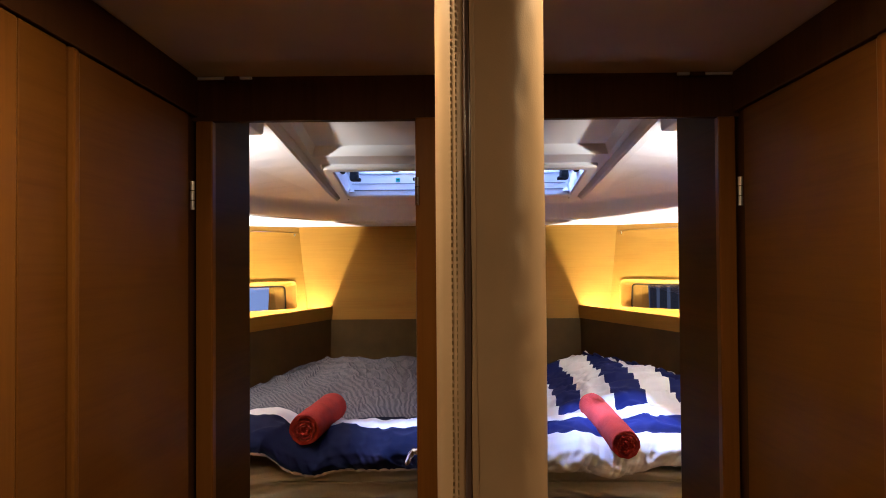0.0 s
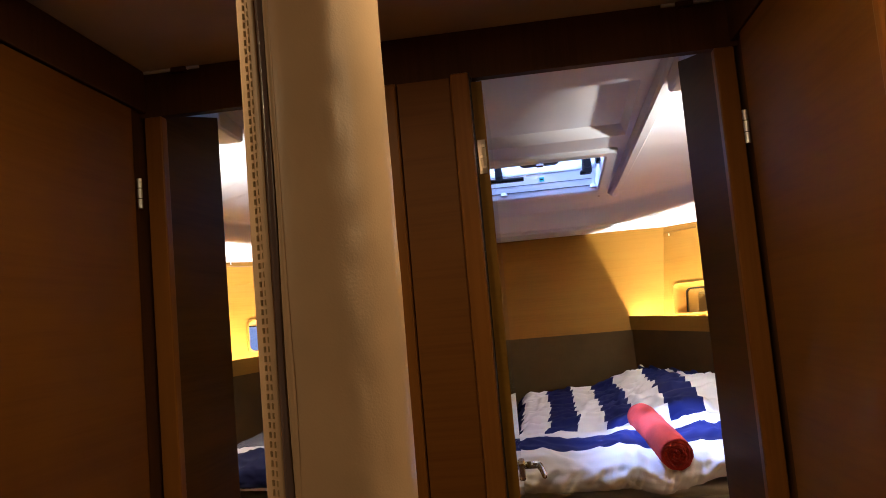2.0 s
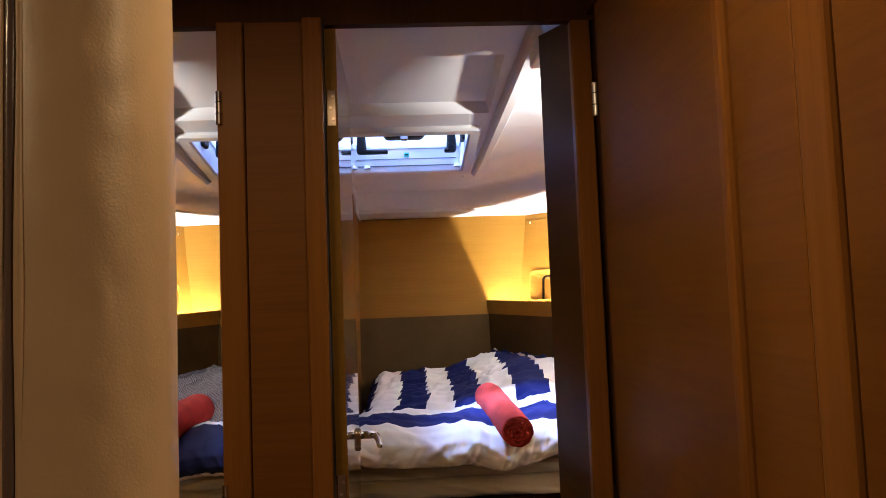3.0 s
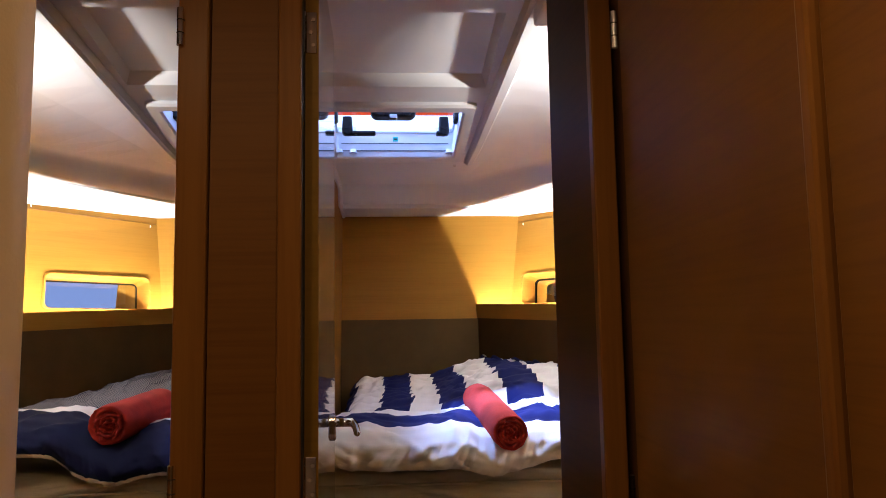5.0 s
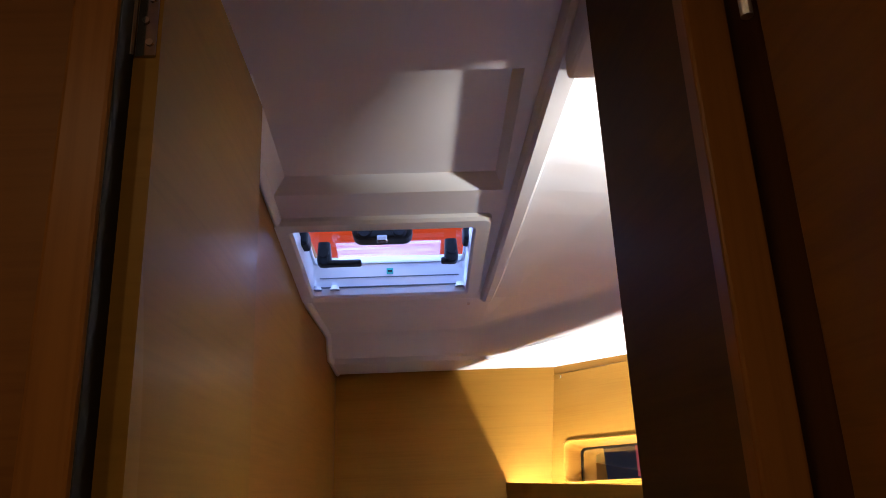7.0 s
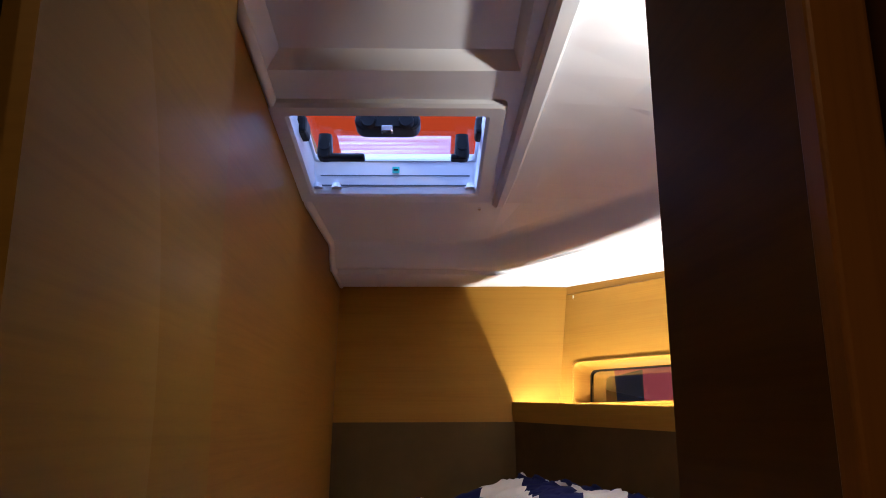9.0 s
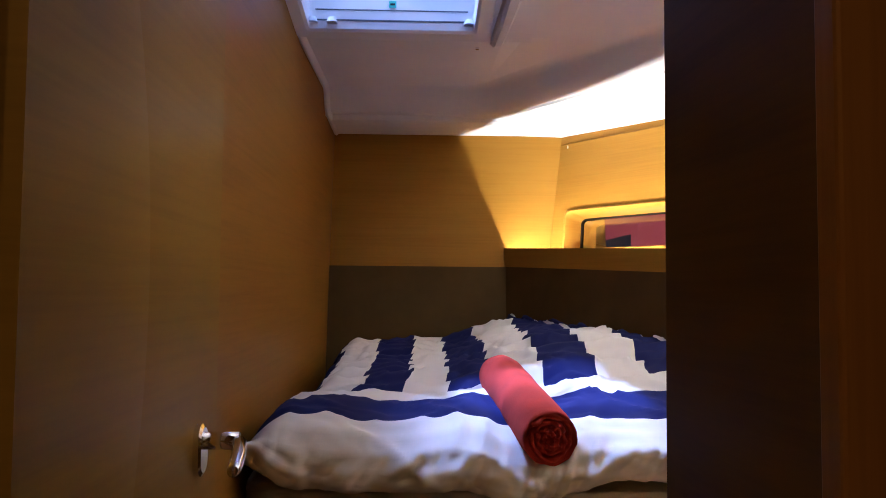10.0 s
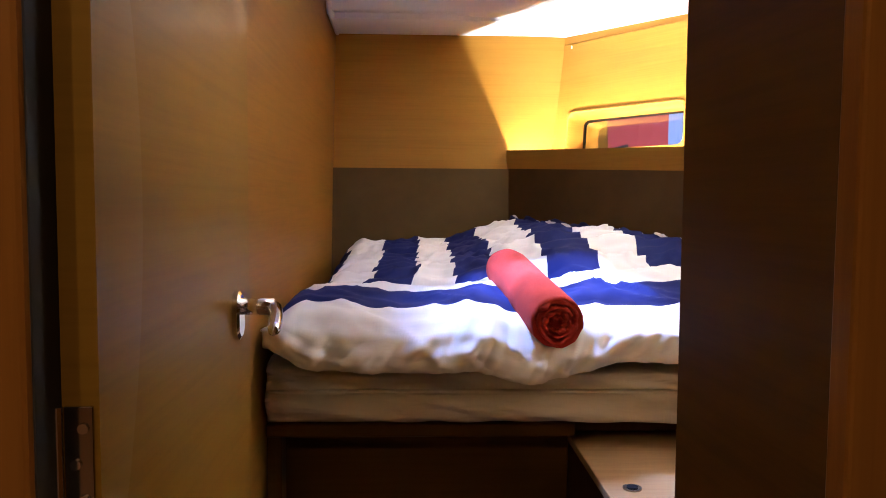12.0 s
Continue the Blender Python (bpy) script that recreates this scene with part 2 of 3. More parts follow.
# ---- the passage ----
DECK = 2.145      # passage ceiling
HEAD = 2.015      # underside of the cabin door heads
FACE = 2.17       # front of the bulkhead
tagged(part("floor", box(-2.7, 2.7, -2.6, 5.7, -0.05, 0), FLOORING), "dark varnished wooden cabin sole", kind="structure")
tagged(part("ceiling", box(-2.7, 2.7, -2.6, FACE, DECK, DECK + 0.05), LINER), "beige padded liner of the passage ceiling", kind="structure")
tagged(part("wall_forward", box(-1.95, 1.95, -2.65, -2.6, 0, 2.2), OAK_DOOR), "plain oak saloon bulkhead", kind="structure")
for s, side in SIDES:
    tagged(part("wall_saloon", box(1.95, 2.0, -2.6, 0.95, 0, 2.2), OAK_DOOR, s=s), "plain oak saloon side", kind="structure")
    tagged(part("wall_galley_end", box(0.83, 1.95, 0.93, 0.97, 0, DECK), OAK_DOOR, s=s), "plain oak partition at the saloon", kind="structure")
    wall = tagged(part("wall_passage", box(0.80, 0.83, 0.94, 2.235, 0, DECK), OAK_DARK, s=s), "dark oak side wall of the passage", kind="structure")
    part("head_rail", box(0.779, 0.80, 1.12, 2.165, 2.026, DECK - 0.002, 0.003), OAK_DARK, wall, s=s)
    trim_y, post_y0, post_y1 = (1.388, 1.133, 1.206) if s > 0 else (1.428, 1.168, 1.256)
    part("panel", box(0.782, 0.80, post_y1 + 0.004, trim_y - 0.004, 0.0, 2.022, 0.004), OAK_SIDE, wall, s=s)
    part("corner_post", box(0.778, 0.80, post_y0, post_y1, 0.0, 2.022, 0.008), OAK_V, wall, s=s)
    part("panel", box(0.784, 0.80, 0.945, post_y0 - 0.005, 0.0, 2.022, 0.004), OAK_SIDE, wall, s=s)
    # closed side door with its rounded closing edge
    door = empty("door_1" if s > 0 else "door_2", "closed honey oak side door with chrome hinges", kind="structure")
    part("leaf", box(0.780, 0.80, trim_y + 0.036, 2.088, 0.03, 2.02, 0.003), OAK_SIDE, door, s=s)
    part("edge_trim", box(0.772, 0.80, trim_y, trim_y + 0.033, 0.02, 2.022, 0.009), OAK_V, door, s=s)
    for z, r, metal in ((1.79, 0.0065, SATIN), (0.83, 0.005, DARK_STEEL)):
        hinge = part("hinge", rod((0.772, 2.095, z - 0.04), (0.772, 2.095, z + 0.04), r, n=12), metal, door, "steel hinge", s=s)
        # dark rings painted on for the shade between the knuckles
        for k in (-0.014, 0.014):
            part("knuckle_gap", rod((0.772, 2.095, z + k - 0.001), (0.772, 2.095, z + k + 0.001), r + 0.0004, n=12), SHADOW_GAP, hinge, s=s)
    # liner edging at the corner of the ceiling
    trim = tagged(part("trim", box(0.62, 0.79, 2.158, 2.168, DECK - 0.010, DECK - 0.002, 0.002), GELCOAT, s=s), "pale ceiling edging strip", kind="structure")
    part("clip", box(0.655, 0.70, 2.155, 2.169, DECK - 0.016, DECK - 0.001, 0.003), OAK_DARK, trim, s=s)

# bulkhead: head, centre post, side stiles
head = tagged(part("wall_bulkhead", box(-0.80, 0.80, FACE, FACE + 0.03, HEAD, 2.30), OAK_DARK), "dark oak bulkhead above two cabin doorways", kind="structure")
post = empty("centre_post", "honey oak centre post with red-stained edge strips between the doorways", kind="structure")
part("panel", box(-0.075, 0.064, FACE - 0.022, FACE + 0.03, 0, HEAD), OAK_SIDE, post)
for x0, x1, proud in ((-0.142, -0.078, 0.034), (0.067, 0.116, 0.056)):
    part("edge_strip", box(x0, x1, FACE - proud, FACE + 0.03, 0, HEAD, 0.005), OAK_V, post)
# thin dark strip drawn in as the shaded gap beside the edge strip
part("gasket", box(0.116, 0.1175, FACE - 0.050, FACE + 0.03, 0, HEAD), SHADOW_GAP, post)
part("seal", rod((0.1205, FACE - 0.008, 0.95), (0.1205, FACE - 0.008, HEAD), 0.0016, n=8), STEEL, post)
for z in (1.80, 0.868):
    leaf = part("hinge", rod((-0.1360, FACE - 0.038, z - 0.040), (-0.1360, FACE - 0.038, z + 0.040), 0.0075, n=14), CHROME, post, "chrome hinge knuckle")
    # the same painted gap shade on the post's hinges
    for k in (-0.014, 0.014):
        part("knuckle_gap", rod((-0.1360, FACE - 0.038, z + k - 0.001), (-0.1360, FACE - 0.038, z + k + 0.001), 0.008, n=14), SHADOW_GAP, leaf)
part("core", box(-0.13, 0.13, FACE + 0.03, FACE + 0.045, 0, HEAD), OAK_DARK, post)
for s, side in SIDES:
    jamb = tagged(part("door_jamb", box(0.738, 0.788, FACE - 0.003, 2.20, 0, HEAD, 0.004), OAK_V, s=s), "red-stained oak door stile", kind="structure")
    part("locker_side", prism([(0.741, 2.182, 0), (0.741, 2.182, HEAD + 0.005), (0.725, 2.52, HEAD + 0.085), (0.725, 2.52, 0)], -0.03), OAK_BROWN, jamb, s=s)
    part("locker_back", box(0.745, 2.66, 2.50, 2.53, 0, HEAD + 0.04), OAK_H, jamb, s=s)

# ---- leather-wrapped grab pole ----
pole = empty("grab_pole", "cream leather-wrapped padded grab pole with dark welt seam", "pole")
PX, PY, PR = 0.0155, 1.010, 0.0738


def round_pole(deg, out=0.0):
    """A place on the pole's skin, by the angle from its front towards port."""
    a = radians(deg)
    return -(PR + out) * math.sin(a), -(PR + out) * math.cos(a)


def slack(z):
    """How far the gathered leather stands off along the seam."""
    return 0.0025 * noise.noise((0.4, 9.1, z * 5.0)) + 0.0012 * noise.noise((2.4, 3.1, z * 17.0))


def pole_body():
    loops = []
    for k in range(0, 170):
        z = DECK * k / 169
        loop = []
        for j in range(72):
            deg = 5 * j
            x, y = round_pole(deg)
            d = 0.0011 * noise.noise((x * 14, y * 14, z * 3.2)) + 0.0006 * noise.noise((x * 40, y * 40, z * 14))
            # short pulled creases that run out from the seam
            near = max(0.0, 1 - abs(((deg - 8 + 180) % 360) - 180 + 30) / 60)
            d += near * 0.0016 * (1 - min(1.0, 2.4 * abs(noise.noise((deg * 0.05, 4.0, z * 26 + deg * 0.03)))))
            x, y = round_pole(deg, d)
            loop.append((PX + x, PY + y, z))
        loops.append(loop)
    return loft(loops)


part("leather_sleeve", pole_body(), LEATHER, pole, smooth=True)


def cord(deg, out, r, seed):
    """A cord along the seam that swells and wanders a little."""
    loops = []
    for k in range(130):
        z = DECK * k / 129
        x, y = round_pole(deg + 1.3 * noise.noise((seed, 0.5, z * 4.0)), out)
        rr = r * (1 + 0.6 * noise.noise((seed, 7.5, z * 5.0)))
        loops.append([(PX + x + rr * math.cos(a * math.pi / 5), PY + y + rr * math.sin(a * math.pi / 5), z) for a in range(10)])
    return loft(loops)


part("welt", cord(26.0, 0.0, 0.0046, 3.0), WELT, pole, "dark glossy leather welt", smooth=True)
part("seam_bead", cord(20.0, -0.0005, 0.0036, 8.0), LEATHER, pole, smooth=True)
loops = []
for k in range(100):
    z = DECK * k / 99
    rim = 0.004 + slack(z)
    profile = [(28.5, -0.002), (28.8, rim), (31.0, rim + 0.0012), (40.0, 0.0042), (55.0, 0.0036), (76.0, 0.0030), (80.0, -0.002)]
    loops.append([(PX + x, PY + y, z) for x, y in (round_pole(d, o) for d, o in profile)])
part("seam_flange", loft(loops), LEATHER, pole, "folded leather seam flange", smooth=True)
bm = bmesh.new()
for k in range(236):
    for deg in (36.5, 42.5):
        x, y = round_pole(deg, 0.0046)
        z = 0.01 + k * 0.009
        box(PX + x - 0.0009, PX + x + 0.0009, PY + y - 0.0006, PY + y + 0.001, z, z + 0.0055, bm=bm)
tagged(part("stitching", bm, STITCH, pole, "two rows of pale stitches"), kind="stuff")

# ---- cabins ----
def hull_x(y, z):
    """Inner face of the hull lining."""
    return min(2.60, 1.035 + 0.75 * (5.108 - y) + 0.291 * (z - 1.312))


def lip_x(y, s=1):
    """Inner edge of the shelf lip."""
    return (0.846 if s > 0 else 0.886) + 0.60 * (5.05 - y)


def lip_z(y):
    """Top of the shelf lip, which falls slightly forward."""
    return 1.306 - 0.045 * (5.05 - y)


def deck_z(y):
    """Underside of the cabin ceiling."""
    return 2.07 - 0.15 * (y - 3.465)


def back_y(z):
    return 5.09 + 0.2 * (z - 1.222)


tagged(part("wall_partition", box(-0.012, 0.012, FACE + 0.045, 5.4, 0, 2.25), OAK_MID), "honey oak centreline partition between the two cabins", kind="structure")

BED_FRONT = 3.42


def cabin(s, side):
    # back wall: veneer above, upholstery below
    wall = tagged(part("wall_aft", prism([(0.012, back_y(1.215), 1.215), (1.30, back_y(1.215), 1.215), (1.30, back_y(2.1), 2.1), (0.012, back_y(2.1), 2.1)], -0.03), OAK_H, s=s), "honey oak veneer aft bulkhead with fine horizontal grain", kind="structure")
    part("upholstered_panel", prism([(0.012, back_y(0.4) + 0.02, 0.4), (1.2, back_y(0.4) + 0.02, 0.4), (1.2, back_y(1.22) - 0.012, 1.22), (0.012, back_y(1.22) - 0.012, 1.22)], -0.02), UPHOLSTERY, wall, "taupe upholstered panel", s=s)
    # hull lining with the port light's opening
    y0, y1, z0, z1 = 4.565, 5.050, 1.300, 1.476
    lining = empty("wall_hull", "honey oak hull lining with a recessed port light", kind="structure")

    def q(y, z):
        return (hull_x(y, z), y, z)
    def lean(y, z):
        return y + 0.26 * (z - (z0 + z1) / 2)
    for ya, yb, yc, yd, c, d in ((3.15, 5.35, 5.35, 3.15, z1, 1.815), (3.15, 5.35, 5.35, 3.15, -0.05, z0), (lean(y1, z0), 5.35, 5.35, lean(y1, z1), z0, z1), (3.15, lean(y0, z0), lean(y0, z1), 3.15, z0, z1)):
        part("lining_panel", prism([q(ya, c), q(yb, c), q(yc, d), q(yd, d)], 0.02), OAK_H, lining, s=s)
    part("cornice_strip", prism([q(3.2, 1.818), q(5.3, 1.818), q(5.3, 1.95), q(3.2, 1.95)], 0.02), OAK_H, lining, s=s)
    for y, z in ((5.165, 1.80), (4.60, 1.835)):
        part("clip", rod((hull_x(y, z) - 0.004, y, z - 0.007), (hull_x(y, z) - 0.004, y, z + 0.007), 0.0035, n=8), SATIN, lining, s=s)
    # port light: timber reveal, black gasket, pane
    win = empty("window_1" if s > 0 else "window_2", "long low port light with black gasket in an oak reveal", kind="structure")
    cy, cz, w, h = (y0 + y1) / 2, (z0 + z1) / 2, y1 - y0, z1 - z0
    n = Vector((1, 0.75, -0.291)).normalized()
    loops = []
    for out, grow in ((0.002, 0.022), (-0.007, 0.020), (-0.011, 0.014), (-0.011, 0.006), (-0.007, 0.0), (0.05, -0.002), (0.10, -0.004)):
        loop = []
        for u, v in round_rect(w + grow, h + grow, 0.028, 4):
            y, z = cy + u + 0.26 * v, cz + v
            loop.append(Vector((hull_x(y, z), y, z)) + n * out)
        loops.append(loop)
    part("reveal", loft(loops, cap=False), OAK_H, win, s=s, smooth=True)
    gasket, pane = [], []
    for grow, out in ((0.03, 0.100), (-0.022, 0.098)):
        gasket.append([Vector((hull_x(cy + u + 0.26 * v, cz + v), cy + u + 0.26 * v, cz + v)) + n * out for u, v in round_rect(w + grow, h + grow, 0.02, 4)])
    part("gasket", loft(gasket, cap=False), BLACK, win, s=s)
    bm = bmesh.new()
    bm.faces.new([bm.verts.new(Vector((hull_x(cy + u + 0.26 * v, cz + v), cy + u + 0.26 * v, cz + v)) + n * 0.103) for u, v in round_rect(w + 0.03, h + 0.03, 0.02, 4)])
    pn = part("pane", bm, ACRYLIC, win, s=s)
    pn.visible_shadow = False
    # shelf with a raised lip that hides the LED tape
    shelf = empty("shelf", "oak side shelf with a raised lip over a taupe padded panel", kind="structure")
    A, B = 5.098, 3.00
    za, zb = lip_z(A), lip_z(B)
    la, lb = lip_x(A, s), lip_x(B, s)
    part("lip", prism([(la, A, za - 0.088), (lb, B, zb - 0.088), (lb, B, zb), (la, A, za)], -0.014), OAK_H, shelf, s=s)
    part("shelf_board", prism([(la, A, za - 0.085), (hull_x(A, 1.2), A, za - 0.085), (hull_x(B, 1.2), B, zb - 0.085), (lb, B, zb - 0.085)], 0.015), OAK_H, shelf, s=s)
    part("padded_panel", prism([(la - 0.075, A, 0.55), (lb - 0.075, B, 0.55), (lb - 0.004, B, zb - 0.086), (la - 0.004, A, za - 0.086)], -0.03), SIDE_PAD, shelf, "taupe padded panel, its shade put into the colour", s=s)
    bm = bmesh.new()
    tape = loft([[(lip_x(y, s) + o, y, lip_z(y) + z) for o, z in ((0.027, -0.0845), (0.041, -0.0845), (0.041, -0.078), (0.027, -0.078))] for y in (5.06, 3.15)], bm=bm)
    part("led_tape", tape, LED_TAPE, shelf, s=s)

    # moulded ceiling
    top = empty("cabin_ceiling", "white moulded cabin ceiling with a recessed panel and a long rib", kind="structure")
    hx0, hx1, hy0, hy1 = 0.058, 0.598, 3.56, 4.045     # hatch hole
    rx0, rx1, ry0, ry1 = 0.035, 0.672, 2.865, 3.375    # recess

    def p(x, y, up=0.0):
        return (x, y, deck_z(y) + up)
    bm = bmesh.new()

    def face(*pts):
        bm.faces.new([bm.verts.new(c) for c in pts])
    for x0, x1, ya, yb in ((0.0, 0.80, 2.19, ry0), (0.0, rx0, ry0, ry1), (rx1, 0.80, ry0, ry1), (0.0, 0.80, ry1, hy0), (0.0, hx0, hy0, hy1), (hx1, 0.80, hy0, hy1), (0.0, 0.80, hy1, 4.15)):
        face(p(x0, ya), p(x1, ya), p(x1, yb), p(x0, yb))
    i = 0.035
    face(p(rx0 + i, ry0 + 0.01, 0.04), p(rx1 - 0.02, ry0 + 0.01, 0.04), p(rx1 - 0.02, ry1 - 0.03, 0.04), p(rx0 + i, ry1 - 0.03, 0.04))
    face(p(rx0, ry0), p(rx1, ry0), p(rx1 - 0.02, ry0 + 0.01, 0.04), p(rx0 + i, ry0 + 0.01, 0.04))
    face(p(rx0, ry1), p(rx1, ry1), p(rx1 - 0.02, ry1 - 0.03, 0.04), p(rx0 + i, ry1 - 0.03, 0.04))
    face(p(rx0, ry0), p(rx0, ry1), p(rx0 + i, ry1 - 0.03, 0.04), p(rx0 + i, ry0 + 0.01, 0.04))
    face(p(rx1, ry0), p(rx1, ry1), p(rx1 - 0.02, ry1 - 0.03, 0.04), p(rx1 - 0.02, ry0 + 0.01, 0.04))
    prof = [(4.15, deck_z(4.15)), (4.40, 1.970), (4.75, 1.975)]
    for (ya, za), (yb, zb) in zip(prof, prof[1:]):
        face((0.0, ya, za), (0.70, ya, za), (0.70, yb, zb), (0.0, yb, zb))
    bmesh.ops.remove_doubles(bm, verts=bm.verts, dist=0.0006)
    part("deckhead", bm, GELCOAT, top, s=s)
    # cornice: a soft roll, a shadow groove and a flange, from the partition round to the hull side
    roll = [(-0.03, 0.002), (0.0, 0.0), (0.014, -0.003), (0.026, -0.010), (0.036, -0.022), (0.046, -0.040), (0.058, -0.060), (0.074, -0.078), (0.090, -0.090), (0.101, -0.096), (0.108, -0.096), (0.112, -0.084), (0.190, -0.084), (0.193, -0.108), (0.201, -0.112)]
    run = [(0.0, 4.75, 1.975, 0, 1), (0.3, 4.75, 1.975, 0, 1), (0.54, 4.75, 1.975, 0, 1), (0.60, 4.742, 1.975, 0.22, 0.975), (0.65, 4.720, 1.975, 0.45, 0.893), (0.69, 4.682, 1.975, 0.66, 0.751), (0.725, 4.63, 1.976, 0.80, 0.60), (0.78, 4.54, 1.977, 0.86, 0.51), (0.98, 4.25, 1.979, 0.869, 0.495), (1.19, 3.96, 1.982, 0.869, 0.495), (1.31, 3.70, 1.985, 0.90, 0.43), (1.45, 3.10, 1.985, 0.955, 0.296), (1.53, 2.60, 1.985, 0.98, 0.20)]
    loops = []
    for x, y, z, ox, oy in run:
        turn = min(1.0, ox / 0.86)
        loop = []
        for k, (d, h) in enumerate(roll):
            d *= 1 + 0.75 * turn if d > 0 else 1
            h += turn * (-0.012 - h - 0.092 if k > 10 else 0.0)
            loop.append((x + ox * d, y + oy * d, z + h))
        reach = (1.186 + 0.75 * (5.108 - y) - x) / (ox + 0.75 * oy) + 0.03
        if oy > 0:
            reach = min(reach, (5.30 - y) / oy)
        ya = y + oy * reach
        loop.append((x + ox * reach, ya, 1.858 - 0.025 * (5.3 - ya)))
        loops.append(loop)
    cornice = part("cornice", loft(loops, closed=False, cap=False), GELCOAT, top, "soft-edged white cornice", s=s, smooth=True)
    cornice.modifiers.new("creases", "EDGE_SPLIT").split_angle = radians(38)
    bead = []
    for y, z in [(3.10, deck_z(3.10)), (3.45, deck_z(3.45)), (3.8, deck_z(3.8))] + prof + [(4.75 + d, 1.975 + h) for d, h in roll[2:10]] + [(4.90, 1.882), (5.0, 1.876), (5.2, 1.868)]:
        bead.append([(0.012, y, z + 0.004), (0.012, y, z - 0.016), (0.020, y, z - 0.021), (0.028, y, z - 0.018), (0.034, y, z - 0.006), (0.036, y, z + 0.004)])
    part("edge_bead", loft(bead), GELCOAT, top, "white edge moulding", s=s, smooth=True)
    # outboard side: upper facet, soft ridge, lower facet
    rib = [(0.770, 2.60, deck_z(2.6)), (0.745, 3.1, deck_z(3.1)), (0.72, 3.65, deck_z(3.65)), (0.70, 4.15, deck_z(4.15)), (0.70, 4.45, 1.972), (0.68, 4.68, 1.9745)]
    crease = [(1.20, 2.60, 2.110), (1.08, 3.1, 2.085), (0.93, 3.65, 2.038), (0.78, 4.15, 1.985), (0.73, 4.45, 1.975), (0.69, 4.68, 1.9748)]
    rise = [(1.54, 2.60, 1.985), (1.46, 3.1, 1.985), (1.33, 3.68, 1.985), (1.06, 4.15, 1.980), (0.85, 4.45, 1.977), (0.70, 4.68, 1.975)]
    sub = []
    for rail in (rib, crease, rise):
        fine = []
        for a, b in zip(rail, rail[1:]):
            fine += [Vector(a).lerp(Vector(b), k / 4) for k in range(4)]
        sub.append(fine + [Vector(rail[-1])])
    part("side_moulding", loft(sub, closed=False, cap=False), GELCOAT, top, s=s)
    part("end_panel", box(0.74, 2.6, 2.57, 2.78, 2.078, 2.26, 0.01), GELCOAT, top, s=s)
    # rib
    loops = []
    for y, x, w, d in ((2.2, 0.765, 0.07, 0.05), (2.8, 0.752, 0.07, 0.05), (3.4, 0.722, 0.062, 0.046), (3.9, 0.698, 0.055, 0.04), (4.12, 0.684, 0.05, 0.03), (4.165, 0.680, 0.046, 0.012)):
        z = deck_z(y)
        loops.append([(x - w / 2, y, z + 0.02), (x - w / 2 + 0.006, y, z - d + 0.010), (x - w / 2 + 0.016, y, z - d), (x + w / 2 - 0.014, y, z - d), (x + w / 2 - 0.004, y, z - d + 0.012), (x + w / 2, y, z + 0.02)])
    part("rib", loft(loops), GELCOAT, top, s=s)
    part("screw_cap", rod((0.62, 4.20, deck_z(4.2) - 0.004), (0.62, 4.20, deck_z(4.2) + 0.004), 0.006, n=12), CHROME, top, s=s)

    # deck hatch
    hatch = empty("deck_hatch", "acrylic deck hatch in a white moulded frame with black handles", "hatch")

    def ringloop(grow, up, r):
        mx, my = (hx0 + hx1) / 2, (hy0 + hy1) / 2
        return [p(mx + u, my + v, up) for u, v in round_rect(hx1 - hx0 + grow, hy1 - hy0 + grow, r, 4)]
    frame_loops = [ringloop(0.112, 0.01, 0.02), ringloop(0.112, -0.012, 0.02), ringloop(0.100, -0.022, 0.018), ringloop(0.02, -0.022, 0.012), ringloop(0.0, -0.016, 0.01), ringloop(-0.004, 0.005, 0.01)]
    part("trim_frame", loft(frame_loops, cap=False), GELCOAT, hatch, "off-white moulded trim", s=s)
    part("well", loft([ringloop(-0.004, 0.005, 0.01), ringloop(-0.004, 0.04, 0.01), ringloop(0.006, 0.042, 0.01), ringloop(0.006, 0.098, 0.01)], cap=False), GELCOAT, hatch, "white hatch well", s=s)
    for up, hgt in ((0.010, 0.004), (0.045, 0.003)):
        part("seal", box(hx0 + 0.02, hx1 - 0.02, hy1 - 0.006, hy1 - 0.001, deck_z(hy1) + up, deck_z(hy1) + up + hgt), SEAL, hatch, s=s)
    tag = part("tag", box(0.318, 0.342, hy1 - 0.004, hy1 - 0.0015, deck_z(hy1) + 0.056, deck_z(hy1) + 0.078), TEAL, hatch, "small teal maker's tag", s=s)
    part("tag_bar", box(0.322, 0.338, hy1 - 0.006, hy1 - 0.0045, deck_z(hy1) + 0.064, deck_z(hy1) + 0.070), BLACK, tag, s=s)
    part("lid_frame", loft([ringloop(0.006, 0.098, 0.02), ringloop(-0.010, 0.098, 0.02), ringloop(-0.010, 0.112, 0.02)], cap=False), ALU, hatch, s=s)
    bm = bmesh.new()
    bm.faces.new([bm.verts.new(c) for c in ringloop(-0.02, 0.106, 0.02)])
    lid = part("lid", bm, ACRYLIC, hatch, s=s)
    lid.visible_shadow = False
    for x, turn in ((0.115, 1), (0.545, -1)):
        y = 3.875
        z = deck_z(y) - 0.002
        handle = part("handle", loft([[(x + u, y + v, z + h) for u, v in round_rect(w, 0.05, 0.014, 4)] for h, w in ((0.098, 0.040), (0.070, 0.044), (0.040, 0.048), (0.026, 0.044), (0.020, 0.034))]), BLACK, hatch, "black lever handle", s=s)
        part("lever", box(x - 0.012 if turn > 0 else x - 0.035, x + 0.125 if turn > 0 else x + 0.016, y - 0.020, y + 0.020, z + 0.018, z + 0.036, 0.006), BLACK, handle, s=s)
        part("spindle", rod((x, y - 0.030, z + 0.060), (x, y + 0.030, z + 0.060), 0.017, n=16), BLACK, handle, s=s)
